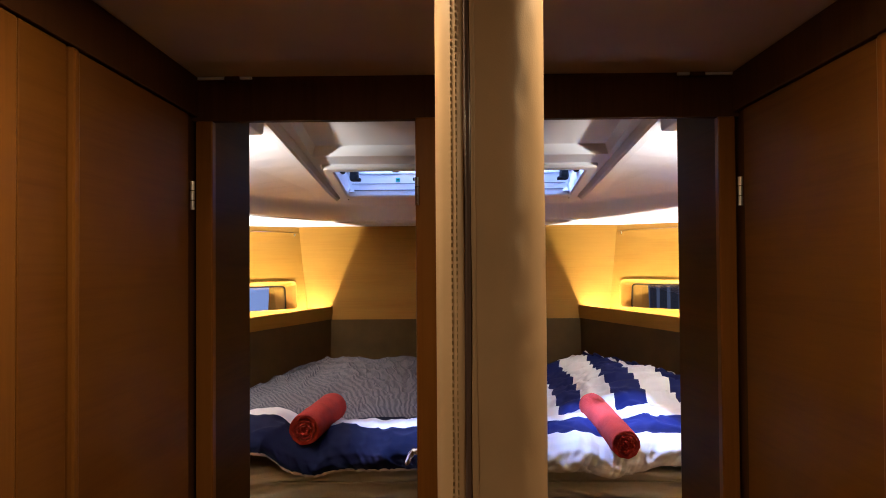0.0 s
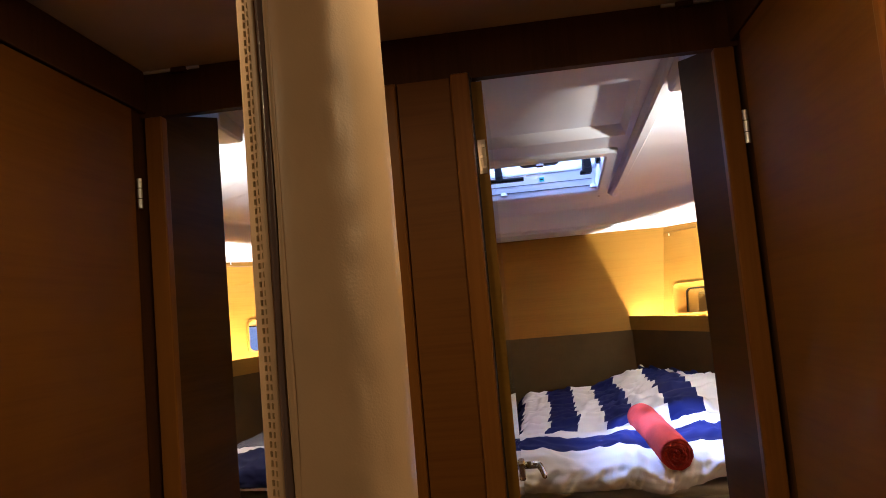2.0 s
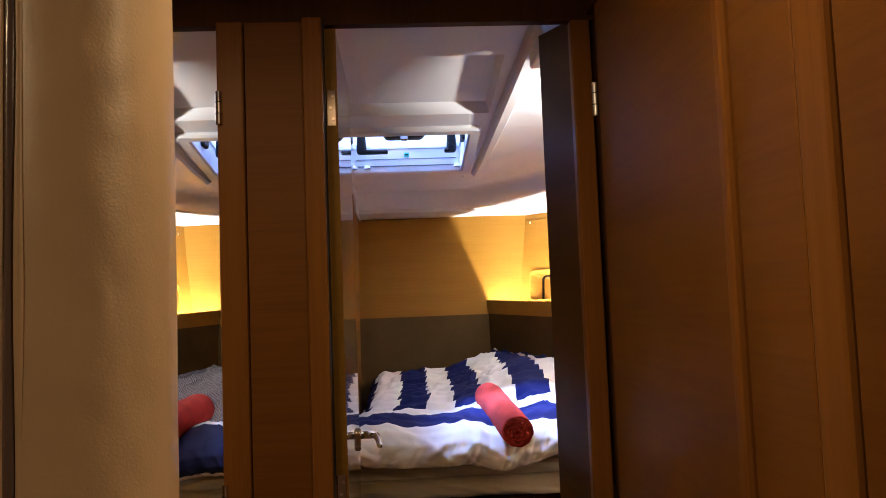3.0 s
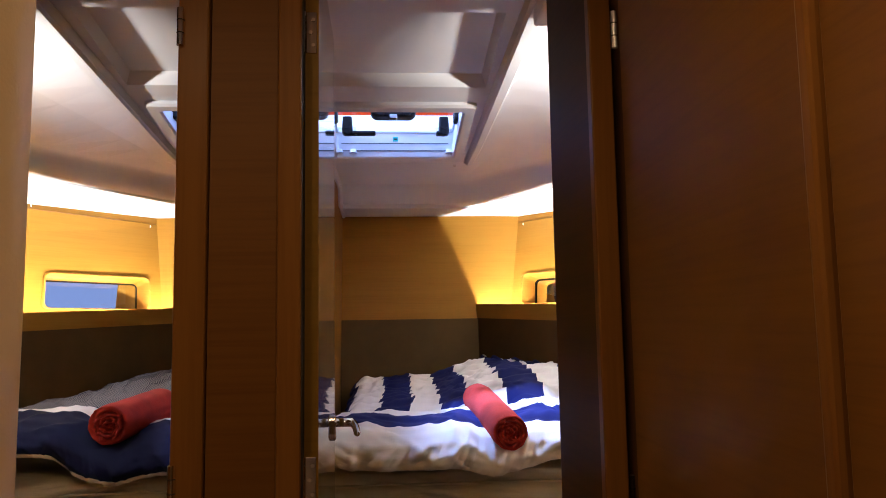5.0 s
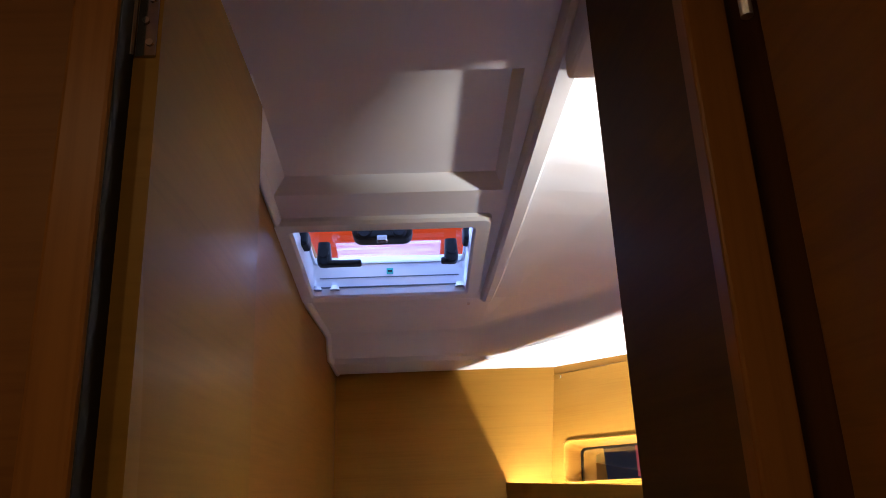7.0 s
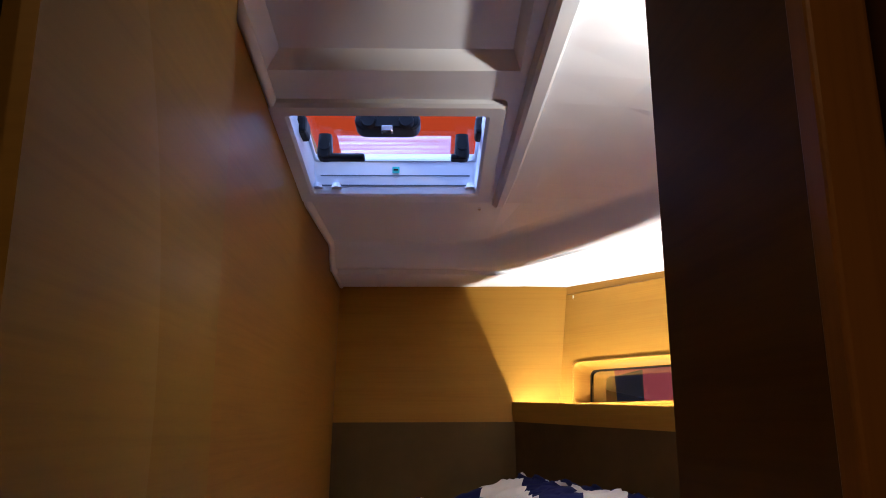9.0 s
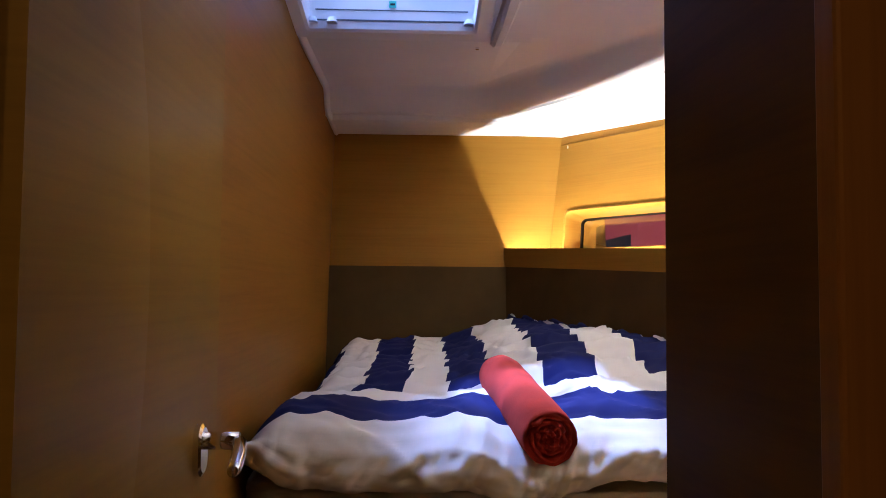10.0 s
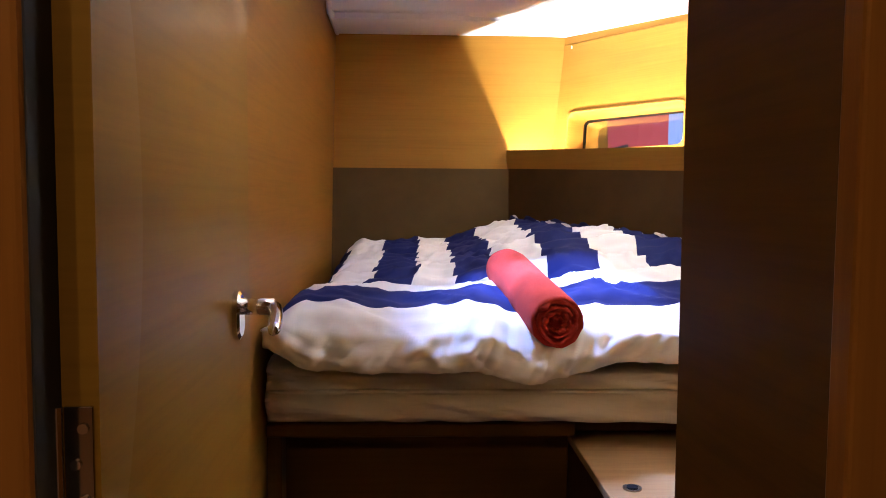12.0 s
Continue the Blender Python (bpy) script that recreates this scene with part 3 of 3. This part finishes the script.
        part("hinge_block", box(x - 0.05 * turn - 0.016, x - 0.05 * turn + 0.016, y - 0.17, y - 0.08, z + 0.045, z + 0.10, 0.01), BLACK, hatch, s=s)
    z = deck_z(3.75) - 0.002
    pill = [[(0.318 + u * k, y, z + 0.074 + v * k) for u, v in round_rect(0.196, 0.062, 0.030, 5)] for y, k in ((3.715, 0.80), (3.722, 0.95), (3.735, 1.0), (3.79, 1.0), (3.80, 0.9))]
    latch = part("latch", loft(pill), BLACK, hatch, "black double latch", s=s)
    for x in (0.262, 0.374):
        part("dial", rod((x, 3.718, z + 0.064), (x, 3.700, z + 0.064), 0.024, 0.020, n=20), BLACK, latch, s=s)
        part("stud", rod((x + 0.004, 3.702, z + 0.078), (x + 0.004, 3.698, z + 0.078), 0.0045, n=10), CHROME, latch, s=s)
    part("catch", box(0.300, 0.336, 3.705, 3.73, z + 0.026, z + 0.050, 0.006), STEEL, latch, s=s)
    bm = bmesh.new()
    bm.faces.new([bm.verts.new(p(x, y, 0.1035)) for x, y in ((0.150, 3.885), (0.512, 3.885), (0.512, 4.040), (0.150, 4.040))])
    band = part("frosted_band", bm, FROSTED, hatch, "frosted acrylic band", s=s)
    for y in (3.888, 3.93, 3.975):
        part("scuff_line", box(0.152, 0.510, y, y + 0.003, deck_z(y) + 0.0995, deck_z(y) + 0.1015), FROSTED, band, s=s)
    for x in (hx0 + 0.012, hx0 + 0.075, hx1 - 0.018):
        part("drain_cap", rod((x, hy1 - 0.012, deck_z(hy1) + 0.000), (x, hy1 - 0.012, deck_z(hy1) + 0.016), 0.018, 0.012, n=16), GELCOAT, hatch, s=s)

    # bunk
    bunk = empty("bunk_base", "dark oak bunk base with a top rail", "bunk base")
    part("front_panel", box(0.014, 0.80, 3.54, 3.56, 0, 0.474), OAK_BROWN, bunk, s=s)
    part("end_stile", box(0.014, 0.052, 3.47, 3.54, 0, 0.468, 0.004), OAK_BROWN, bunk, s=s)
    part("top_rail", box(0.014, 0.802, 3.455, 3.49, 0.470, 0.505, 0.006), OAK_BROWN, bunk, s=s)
    part("bunk_board", box(0.014, 1.75, 3.49, 5.05, 0.475, 0.503), OAK_DARK, bunk, s=s)
    seat = empty("side_locker", "pale oak locker seat beside the bunk with a round flush latch", "locker")
    part("body", box(0.806, 1.9, 2.54, 3.56, 0, 0.43), OAK_DARK, seat, s=s)
    part("lid", box(0.80, 1.9, 2.54, 3.56, 0.43, 0.452, 0.003), OAK_PALE, seat, "pale oak lid", s=s)
    latch = part("flush_latch", rod((0.860, 3.15, 0.450), (0.860, 3.15, 0.456), 0.020, n=24), STEEL, seat, s=s)
    part("finger_ring", rod((0.860, 3.15, 0.456), (0.860, 3.15, 0.458), 0.012, n=20), BLACK, latch, s=s)
    # mattress
    mat_y = BED_FRONT
    bm = bmesh.new()
    nu, loops = 110, []
    prof = [(5.04, 0.507), (mat_y + 0.05, 0.507), (mat_y + 0.012, 0.512)]
    for i in range(19):
        z = 0.520 + 0.125 * i / 18
        prof.append((mat_y - 0.010 * math.sin(math.pi * i / 18), z))
    prof += [(mat_y + 0.03, 0.660), (mat_y + 0.08, 0.667), (5.04, 0.667)]
    for k, (y, z) in enumerate(prof):
        row = []
        for j in range(nu + 1):
            far = y > 5
            x0, x1 = 0.022, (0.80 if far else 1.62)
            x = x0 + (x1 - x0) * j / nu
            tuck = 0.015 * math.sin(62 * z + 4.0 * x + 4 * noise.noise((x * 2, 0, s * 3))) + 0.010 * noise.noise((x * 9, z * 40, 3.3 * s)) + (0.4 - abs(noise.noise((x * 2.6, z * 24 + x * 5, 1.7 * s)))) * 0.042
            if 2 <= k <= 22:
                y2 = y + tuck
            else:
                y2 = y
            row.append((x, y2, z + (0.004 * noise.noise((x * 5, y, 4)) if k > 3 else 0)))
        loops.append(row)
    bm = loft(loops, closed=False, cap=False)
    holes = [e for e in bm.edges if e.is_boundary]
    bmesh.ops.holes_fill(bm, edges=holes)
    bed = tagged(part("mattress", bm, SHEET, s=s, smooth=True), "thick bunk mattress in a creased grey-beige sheet", "mattress")
    seam = []
    for j in range(81):
        x = 0.03 + 1.55 * j / 80
        y, z = mat_y - 0.006 + 0.004 * noise.noise((x * 3, 1, s)), 0.598 + 0.010 * noise.noise((x * 2.2, 2, s))
        seam.append([(x, y + 0.014 * math.cos(a * math.pi / 4) + 0.004, z + 0.0045 * math.sin(a * math.pi / 4)) for a in range(8)])
    part("sheet_fold", loft(seam), SHEET, bed, "folded edge of the sheet", s=s, smooth=True)


LED_TAPE = glow("led_tape", (1.0, 0.8, 0.5), 6.0)


def cloth(name, bands, cross, fine, flap_bands):
    """Printed cotton bedding. UV: u across the bed in metres, v along the cloth in metres.
    Behind v = 0.62 the bands run along the bed, before it across the fold."""
    m = mat(name, (0.8, 0.8, 0.8), 0.9, spec=0.15)
    p = m.node_tree.nodes["Principled BSDF"]
    uv = m.node_tree.nodes.new("ShaderNodeUVMap")
    sep = m.node_tree.nodes.new("ShaderNodeSeparateXYZ")
    link(m, uv.outputs[0], sep.inputs[0])

    def scaled(out, span):
        k = m.node_tree.nodes.new("ShaderNodeMath")
        k.operation = "DIVIDE"
        k.inputs[1].default_value = span
        link(m, out, k.inputs[0])
        return k.outputs[0]

    def steps(out, span, stops):
        r = m.node_tree.nodes.new("ShaderNodeValToRGB")
        r.color_ramp.interpolation = "CONSTANT"
        while len(r.color_ramp.elements) < len(stops):
            r.color_ramp.elements.new(0.5)
        for e, (at, color) in zip(r.color_ramp.elements, stops):
            e.position, e.color = at / span, (*color, 1)
        link(m, scaled(out, span), r.inputs[0])
        return r.outputs[0]
    if fine:
        wave = m.node_tree.nodes.new("ShaderNodeTexWave")
        wave.inputs["Scale"].default_value = 46.0
        wave.bands_direction = "X"
        link(m, uv.outputs[0], wave.inputs["Vector"])
        body = ramp(m, wave.outputs["Fac"], [(0.35, fine[0]), (0.65, fine[1])])
    else:
        body = steps(sep.outputs[0], 2.0, bands)
    flap = steps(sep.outputs[1], 1.0, flap_bands)
    gt = m.node_tree.nodes.new("ShaderNodeMath")
    gt.operation = "GREATER_THAN"
    gt.inputs[1].default_value = cross
    link(m, sep.outputs[1], gt.inputs[0])
    mix = m.node_tree.nodes.new("ShaderNodeMix")
    mix.data_type = "RGBA"
    link(m, gt.outputs[0], mix.inputs["Factor"])
    link(m, flap, mix.inputs["A"])
    link(m, body, mix.inputs["B"])
    link(m, mix.outputs["Result"], p.inputs["Base Color"])
    f = node(m, "ShaderNodeTexNoise", Scale=1.0, Detail=1.5, Roughness=0.45, Distortion=0.5)
    f.noise_type = "RIDGED_MULTIFRACTAL"
    link(m, coords(m, (6.5, 5, 5)), f.inputs["Vector"])
    bump(m, f.outputs["Fac"], 0.5, 0.014)
    return m


NAVY, COTTON = (0.008, 0.011, 0.072), (0.80, 0.77, 0.73)
edges_x = [0.0, 0.055, 0.215, 0.37, 0.515, 0.66, 0.82, 0.98, 1.14, 1.30, 1.46, 1.62]
DUVET_STRIPE = cloth("navy_white_striped_cotton", [(e, NAVY if i % 2 == 0 else COTTON) for i, e in enumerate(edges_x)], 0.665, None, [(0.0, COTTON), (0.215, NAVY), (0.445, COTTON)])
INK = (0.003, 0.004, 0.022)
DUVET_FINE = cloth("navy_cotton_with_pinstripe_lining", [], 0.62, ((0.045, 0.042, 0.06), (0.27, 0.25, 0.25)), [(0.0, COTTON), (0.025, INK), (0.345, COTTON), (0.55, INK)])

FOLD = [(3.368, 0.664), (3.354, 0.668), (3.345, 0.682), (3.341, 0.705), (3.355, 0.740), (3.395, 0.772), (3.450, 0.792), (3.53, 0.803), (3.62, 0.808), (3.71, 0.806), (3.80, 0.800), (3.87, 0.792), (3.905, 0.782), (3.918, 0.768), (3.93, 0.772), (4.00, 0.785)]


def smooth(v, lo, hi):
    t = max(0.0, min(1.0, (v - lo) / (hi - lo)))
    return t * t * (3 - 2 * t)


def ridge(u, v, w):
    """Sharp crests, for creased cotton."""
    return (1 - min(1.0, 2.6 * abs(noise.noise((u, v, w))))) ** 1.6


def duvet(s, material, label, seed, name_body):
    nx = 210
    xs = [0.03 + 1.52 * i / nx for i in range(nx + 1)]
    prof = []
    for (ya, za), (yb, zb) in zip(FOLD, FOLD[1:]):
        prof += [(ya + (yb - ya) * k / 5, za + (zb - za) * k / 5) for k in range(5)]
    prof.append(FOLD[-1])
    y = 4.00
    rise = 0.07 if s > 0 else 0.165
    while y < 5.0:
        y += 0.014
        prof.append((y, 0.785 + rise * (y - 4.0)))
    rows, vs = [], []
    length, last = 0.0, prof[0]
    split = 0
    for k, (y, z) in enumerate(prof):
        length += math.hypot(y - last[0], z - last[1])
        last = (y, z)
        if y < 3.92:
            split = k
        row = []
        for x in xs:
            f = smooth(y, 3.93, 4.1)
            g = smooth(z, 0.70, 0.795) if k < 38 else 1.0
            saw = (y * 8.0 + 1.6 * noise.noise((x * 1.7, y * 0.8, seed + 41)) + 0.5 * noise.noise((x * 6, 0.3, seed + 42))) % 1.0
            even = 1 if s > 0 else 0.3
            xx = x + (0.010 * noise.noise((x * 3, y * 9, seed + 21)) + (0.014 + 0.030 * abs(noise.noise((x * 2.3, y * 5, seed + 43)))) * (saw - 0.5) * 1.3) * f * even
            xx += 0.06 * f * max(0.0, 1 - x / 0.6) * (1 if s > 0 else 0)
            lim = lip_x(y, s) - 0.05
            if xx > lim:
                xx = lim + 0.12 * (xx - lim)
            warp = noise.noise((x * 3, y * 3, seed + 31))
            a = noise.noise((x * 4.5, y * 2.0, seed)) * 0.018 + noise.noise((x * 12 + warp, y * 6, seed + 3)) * 0.010
            crease = ridge(x * 4 + 2 * warp, y * 4 - warp, seed + 13) * 0.010 + ridge(x * 9 + y * 4, y * 7 - x * 3, seed + 17) * 0.009
            pleat = ((0.5 - abs(noise.noise((x * 2.4 + warp, y * 11, seed + 7)))) * 0.026 + 0.020 * saw) * f * even
            bulge = 0.112 * smooth(x, 0.42, 0.92) * smooth(y, 3.45, 4.3) if s > 0 else 0.055 * smooth(x, 0.74, 0.92) * (1 - smooth(y, 3.75, 4.15))
            dip = -0.030 * math.exp(-((x - 0.72 + 0.2 * (3.6 - y)) / 0.09) ** 2) if y < 4.0 else 0.0
            side = -0.06 * max(0, 1 - (x - 0.03) / 0.08) ** 2
            # folds of the hanging front
            q = 1 - g
            drape = noise.noise((x * 13 + 1.6 * warp - (0.77 - z) * 8, z * 4, seed + 11))
            swag = ridge(x * 7 + (0.77 - z) * 14, z * 5 + x * 2, seed + 6) + 0.8 * ridge(x * 7.6 - (0.77 - z) * 17, z * 5 - x * 3, seed + 16)
            crimp = ridge(x * 17 + (0.77 - z) * 9 + warp, z * 8 - x * 2, seed + 26)
            fold = (q + 0.12) * (0.007 * drape + 0.011 * swag + 0.013 * crimp - 0.013) if k < 44 else 0.0
            row.append((xx, y - fold, z + (a + crease) * (0.12 + 0.88 * g) + pleat + bulge + dip + side * g + q * (0.007 * noise.noise((x * 4, 3, seed)) + 0.055 * (1 - smooth(x, 0.03, 0.16)) + 0.022 * smooth(x, 0.80, 0.92))))
        rows.append(row)
        vs.append(length)
    top = empty("duvet", label, "duvet")

    def sheet(name, lo, hi):
        bm = bmesh.new()
        lay = bm.loops.layers.uv.new("cloth")
        grid = [[bm.verts.new(c) for c in row] for row in rows[lo:hi + 1]]
        for k in range(len(grid) - 1):
            for i in range(nx):
                f = bm.faces.new((grid[k][i], grid[k][i + 1], grid[k + 1][i + 1], grid[k + 1][i]))
                for loop, (kk, ii) in zip(f.loops, ((k, i), (k, i + 1), (k + 1, i + 1), (k + 1, i))):
                    loop[lay].uv = (xs[ii], vs[lo + kk])
        ob = part(name, bm, material, top, s=s, smooth=True)
        so = ob.modifiers.new("thickness", "SOLIDIFY")
        so.thickness, so.offset = 0.007, -1
        return ob
    flap = sheet("folded_flap", 0, split + 1)
    sheet(name_body, split + 1, len(rows) - 1)
    hem = bmesh.new()
    loops = []
    for x, y, z in rows[9][::2]:
        loops.append([(x, y + 0.0005 + 0.0022 * math.cos(a * math.pi / 3), z + 0.0022 * math.sin(a * math.pi / 3)) for a in range(6)])
    part("hem", loft(loops, bm=hem), HEM, flap, s=s, smooth=True)
    return top


HEM = cloudy("white_cotton_hem", (0.72, 0.70, 0.67), 0.1, 20.0, 0.9)


def blanket_roll(s, near, far, r, label):
    near, far = Vector(near), Vector(far)
    axis = (far - near).normalized()
    u = axis.cross(Vector((0, 0, 1))).normalized()
    w = u.cross(axis).normalized()
    loops = []
    for k in range(25):
        t = k / 24
        c = near.lerp(far, t)
        rr = r * (1 + 0.03 * noise.noise((t * 5, 1, s))) * (0.94 if k in (0, 24) else 0.97 if k in (1, 23) else 1)
        loop = []
        for j in range(40):
            a = 2 * math.pi * j / 40
            d = rr * (1 + 0.035 * noise.noise((math.cos(a) * 2, math.sin(a) * 2, t * 6 + s)) - 0.04 * max(0, -math.sin(a)))
            ragged = 0.016 * noise.noise((math.cos(a) * 9, math.sin(a) * 9, k)) if k == 0 else 0.005 * noise.noise((math.cos(a) * 5, math.sin(a) * 5, k)) if k == 1 else 0
            loop.append(c + u * (d * math.cos(a)) + w * (d * math.sin(a)) + axis * ragged)
        loops.append(loop)
    loops.insert(0, [near + (q - near) * 0.80 + axis * 0.024 for q in loops[0]])
    roll = empty("blanket_roll", label, "blanket")
    part("outer_layer", loft(loops), RED_FELT, roll, s=s, smooth=True)
    # rolled-up layers at the near end
    ridge = []
    for j in range(150):
        a = j / 149 * 2 * math.pi * 3.4
        rad = r * (0.15 + 0.67 * j / 149) * (1 + 0.22 * noise.noise((a * 0.9, 5.0, s)))
        c = near + u * (rad * math.cos(a)) + w * (rad * math.sin(a)) + axis * (0.010 + 0.020 * noise.noise((a * 2.3, 3, s)) + 0.008 * noise.noise((a * 9, 6, s)))
        out = (u * math.cos(a) + w * math.sin(a))
        ridge.append([c - out * 0.0055 + axis * 0.012, c - out * 0.004 - axis * 0.006, c + out * 0.004 - axis * 0.006, c + out * 0.0055 + axis * 0.012])
    part("rolled_end", loft(ridge), RED_FELT, roll, s=s, smooth=True)
    return roll


for s, side in SIDES:
    cabin(s, side)
duvet(1, DUVET_STRIPE, "folded cotton duvet in broad navy and white stripes on the bunk", 2.0, "striped_cover")
duvet(-1, DUVET_FINE, "folded duvet with navy and white bands and a fine grey pinstripe", 9.0, "pinstripe_cover")
blanket_roll(1, (0.728, 3.325, 0.782), (0.668, 3.86, 0.865), 0.066, "rolled bright red fleece blanket lying on the striped duvet")
blanket_roll(-1, (0.722, 3.41, 0.836), (0.652, 3.84, 0.866), 0.073, "rolled red fleece blanket lying on the navy duvet")


def cabin_door(s, name):
    """Open door leaf, hinged on the centre post."""
    door = empty(name, "open honey oak cabin door with chrome lever handle", kind="structure")
    a, b = (Vector((0.1455, 2.158, 0)), Vector((0.140, 2.715, 0))) if s > 0 else (Vector((0.134, 2.206, 0)), Vector((0.130, 2.76, 0)))
    d = (b - a).normalized()
    n = Vector((d.y, -d.x, 0))
    m = Matrix(((n.x, d.x, 0, a.x), (n.y, d.y, 0, a.y), (0, 0, 1, 0), (0, 0, 0, 1)))

    def put(name, bm, material, parent, label="", smooth=False):
        bm.transform(m)
        return part(name, bm, material, parent, label, s, smooth)
    w = (b - a).length
    put("leaf", box(-0.026, 0.0, 0.004, w, 0.04, 2.0, 0.003), OAK_DOOR, door)
    put("edge_band", box(-0.027, 0.0012, 0.0, 0.006, 0.04, 2.0), OAK_DOOR, door)
    for z in (1.80, 0.868):
        h = put("hinge", box(-0.025, -0.003, -0.003, 0.001, z - 0.045, z + 0.045, 0.001), HINGE, door, "polished steel hinge with three screws")
        for k, o in ((-0.028, -0.010), (0, -0.016), (0.028, -0.010)):
            put("screw", rod((o, -0.005, z + k), (o, -0.002, z + k), 0.0042, n=10), CHROME, h)
        put("hinge_pin", rod((-0.030, -0.004, z - 0.045), (-0.030, -0.004, z + 0.045), 0.005, n=10), CHROME, h)
    y, z = 0.458, 0.912
    rose = put("rose", loft([[(x, y + u * k, z + v * k) for u, v in round_rect(0.038, 0.068, 0.0185, 6)] for x, k in ((0.0, 1.0), (0.007, 1.0), (0.010, 0.85))]), CHROME, door, "chrome oval handle rose")
    put("neck", rod((0.008, y, z + 0.012), (0.054, y, z + 0.012), 0.0115, n=16), CHROME, door, smooth=True)
    lever = bmesh.new()
    pts = [(0.044, y + 0.008, z + 0.012), (0.055, y - 0.006, z + 0.010), (0.063, y - 0.040, z + 0.002), (0.067, y - 0.078, z - 0.005), (0.068, y - 0.094, z - 0.006)]
    loops = []
    for k, c in enumerate(pts):
        r = (0.009, 0.0105, 0.0095, 0.009, 0.006)[k]
        loops.append([(c[0] + r * math.cos(t * math.pi / 6), c[1], c[2] + r * math.sin(t * math.pi / 6)) for t in range(12)])
    put("lever", loft(loops, bm=lever), CHROME, door, smooth=True)


cabin_door(1, "door_3")
cabin_door(-1, "door_4")

# ---- shell and deck that close the boat ----
shell = empty("wall_shell", "outer shell of the boat", kind="structure")
for s, side in SIDES:
    for y0, y1, z0, z1 in ((0.9, 3.3, -0.05, 2.4),):
        part("shell_plate", box(2.64, 2.66, y0, y1, z0, z1), GELCOAT, shell, s=s)
    for x0, x1, y0, y1 in ((0, 2.7, 2.15, 3.555), (0, 0.056, 3.555, 4.05), (0.60, 2.7, 3.555, 4.05), (0, 2.7, 4.05, 5.4)):
        za, zb = deck_z(y0) + 0.112, deck_z(min(y1, 4.05)) + 0.112
        part("deck_plate", prism([(x0, y0, za), (x1, y0, za), (x1, y1, zb), (x0, y1, zb)], 0.015), GELCOAT, shell, s=s)
part("deck_step", box(-2.7, 2.7, 2.145, 2.168, 2.19, 2.40), GELCOAT, shell)
part("transom", box(-1.22, 1.22, 5.38, 5.40, 0, 2.2), GELCOAT, shell)

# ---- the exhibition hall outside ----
# walls and banners emit a set brightness in place of the hall's lighting
WHITE_HALL = glow("hall_white_wall_glow", (0.62, 0.76, 1.0), 2.2)
RED_HALL = glow("hall_red_banner_glow", (0.85, 0.085, 0.02), 0.95)
ROSE_HALL = glow("hall_rose_panel_glow", (0.75, 0.12, 0.12), 0.55)
BLUE_HALL = glow("hall_pale_wall_glow", (0.40, 0.50, 0.85), 0.7)
GREY_HALL = glow("hall_grey_post_glow", (0.5, 0.55, 0.8), 0.13)
DARK_HALL = glow("hall_dark_wall_glow", (0.6, 0.6, 0.8), 0.03)
hall = empty("backdrop", "self-glowing exhibition hall walls and red banners outside", kind="structure")
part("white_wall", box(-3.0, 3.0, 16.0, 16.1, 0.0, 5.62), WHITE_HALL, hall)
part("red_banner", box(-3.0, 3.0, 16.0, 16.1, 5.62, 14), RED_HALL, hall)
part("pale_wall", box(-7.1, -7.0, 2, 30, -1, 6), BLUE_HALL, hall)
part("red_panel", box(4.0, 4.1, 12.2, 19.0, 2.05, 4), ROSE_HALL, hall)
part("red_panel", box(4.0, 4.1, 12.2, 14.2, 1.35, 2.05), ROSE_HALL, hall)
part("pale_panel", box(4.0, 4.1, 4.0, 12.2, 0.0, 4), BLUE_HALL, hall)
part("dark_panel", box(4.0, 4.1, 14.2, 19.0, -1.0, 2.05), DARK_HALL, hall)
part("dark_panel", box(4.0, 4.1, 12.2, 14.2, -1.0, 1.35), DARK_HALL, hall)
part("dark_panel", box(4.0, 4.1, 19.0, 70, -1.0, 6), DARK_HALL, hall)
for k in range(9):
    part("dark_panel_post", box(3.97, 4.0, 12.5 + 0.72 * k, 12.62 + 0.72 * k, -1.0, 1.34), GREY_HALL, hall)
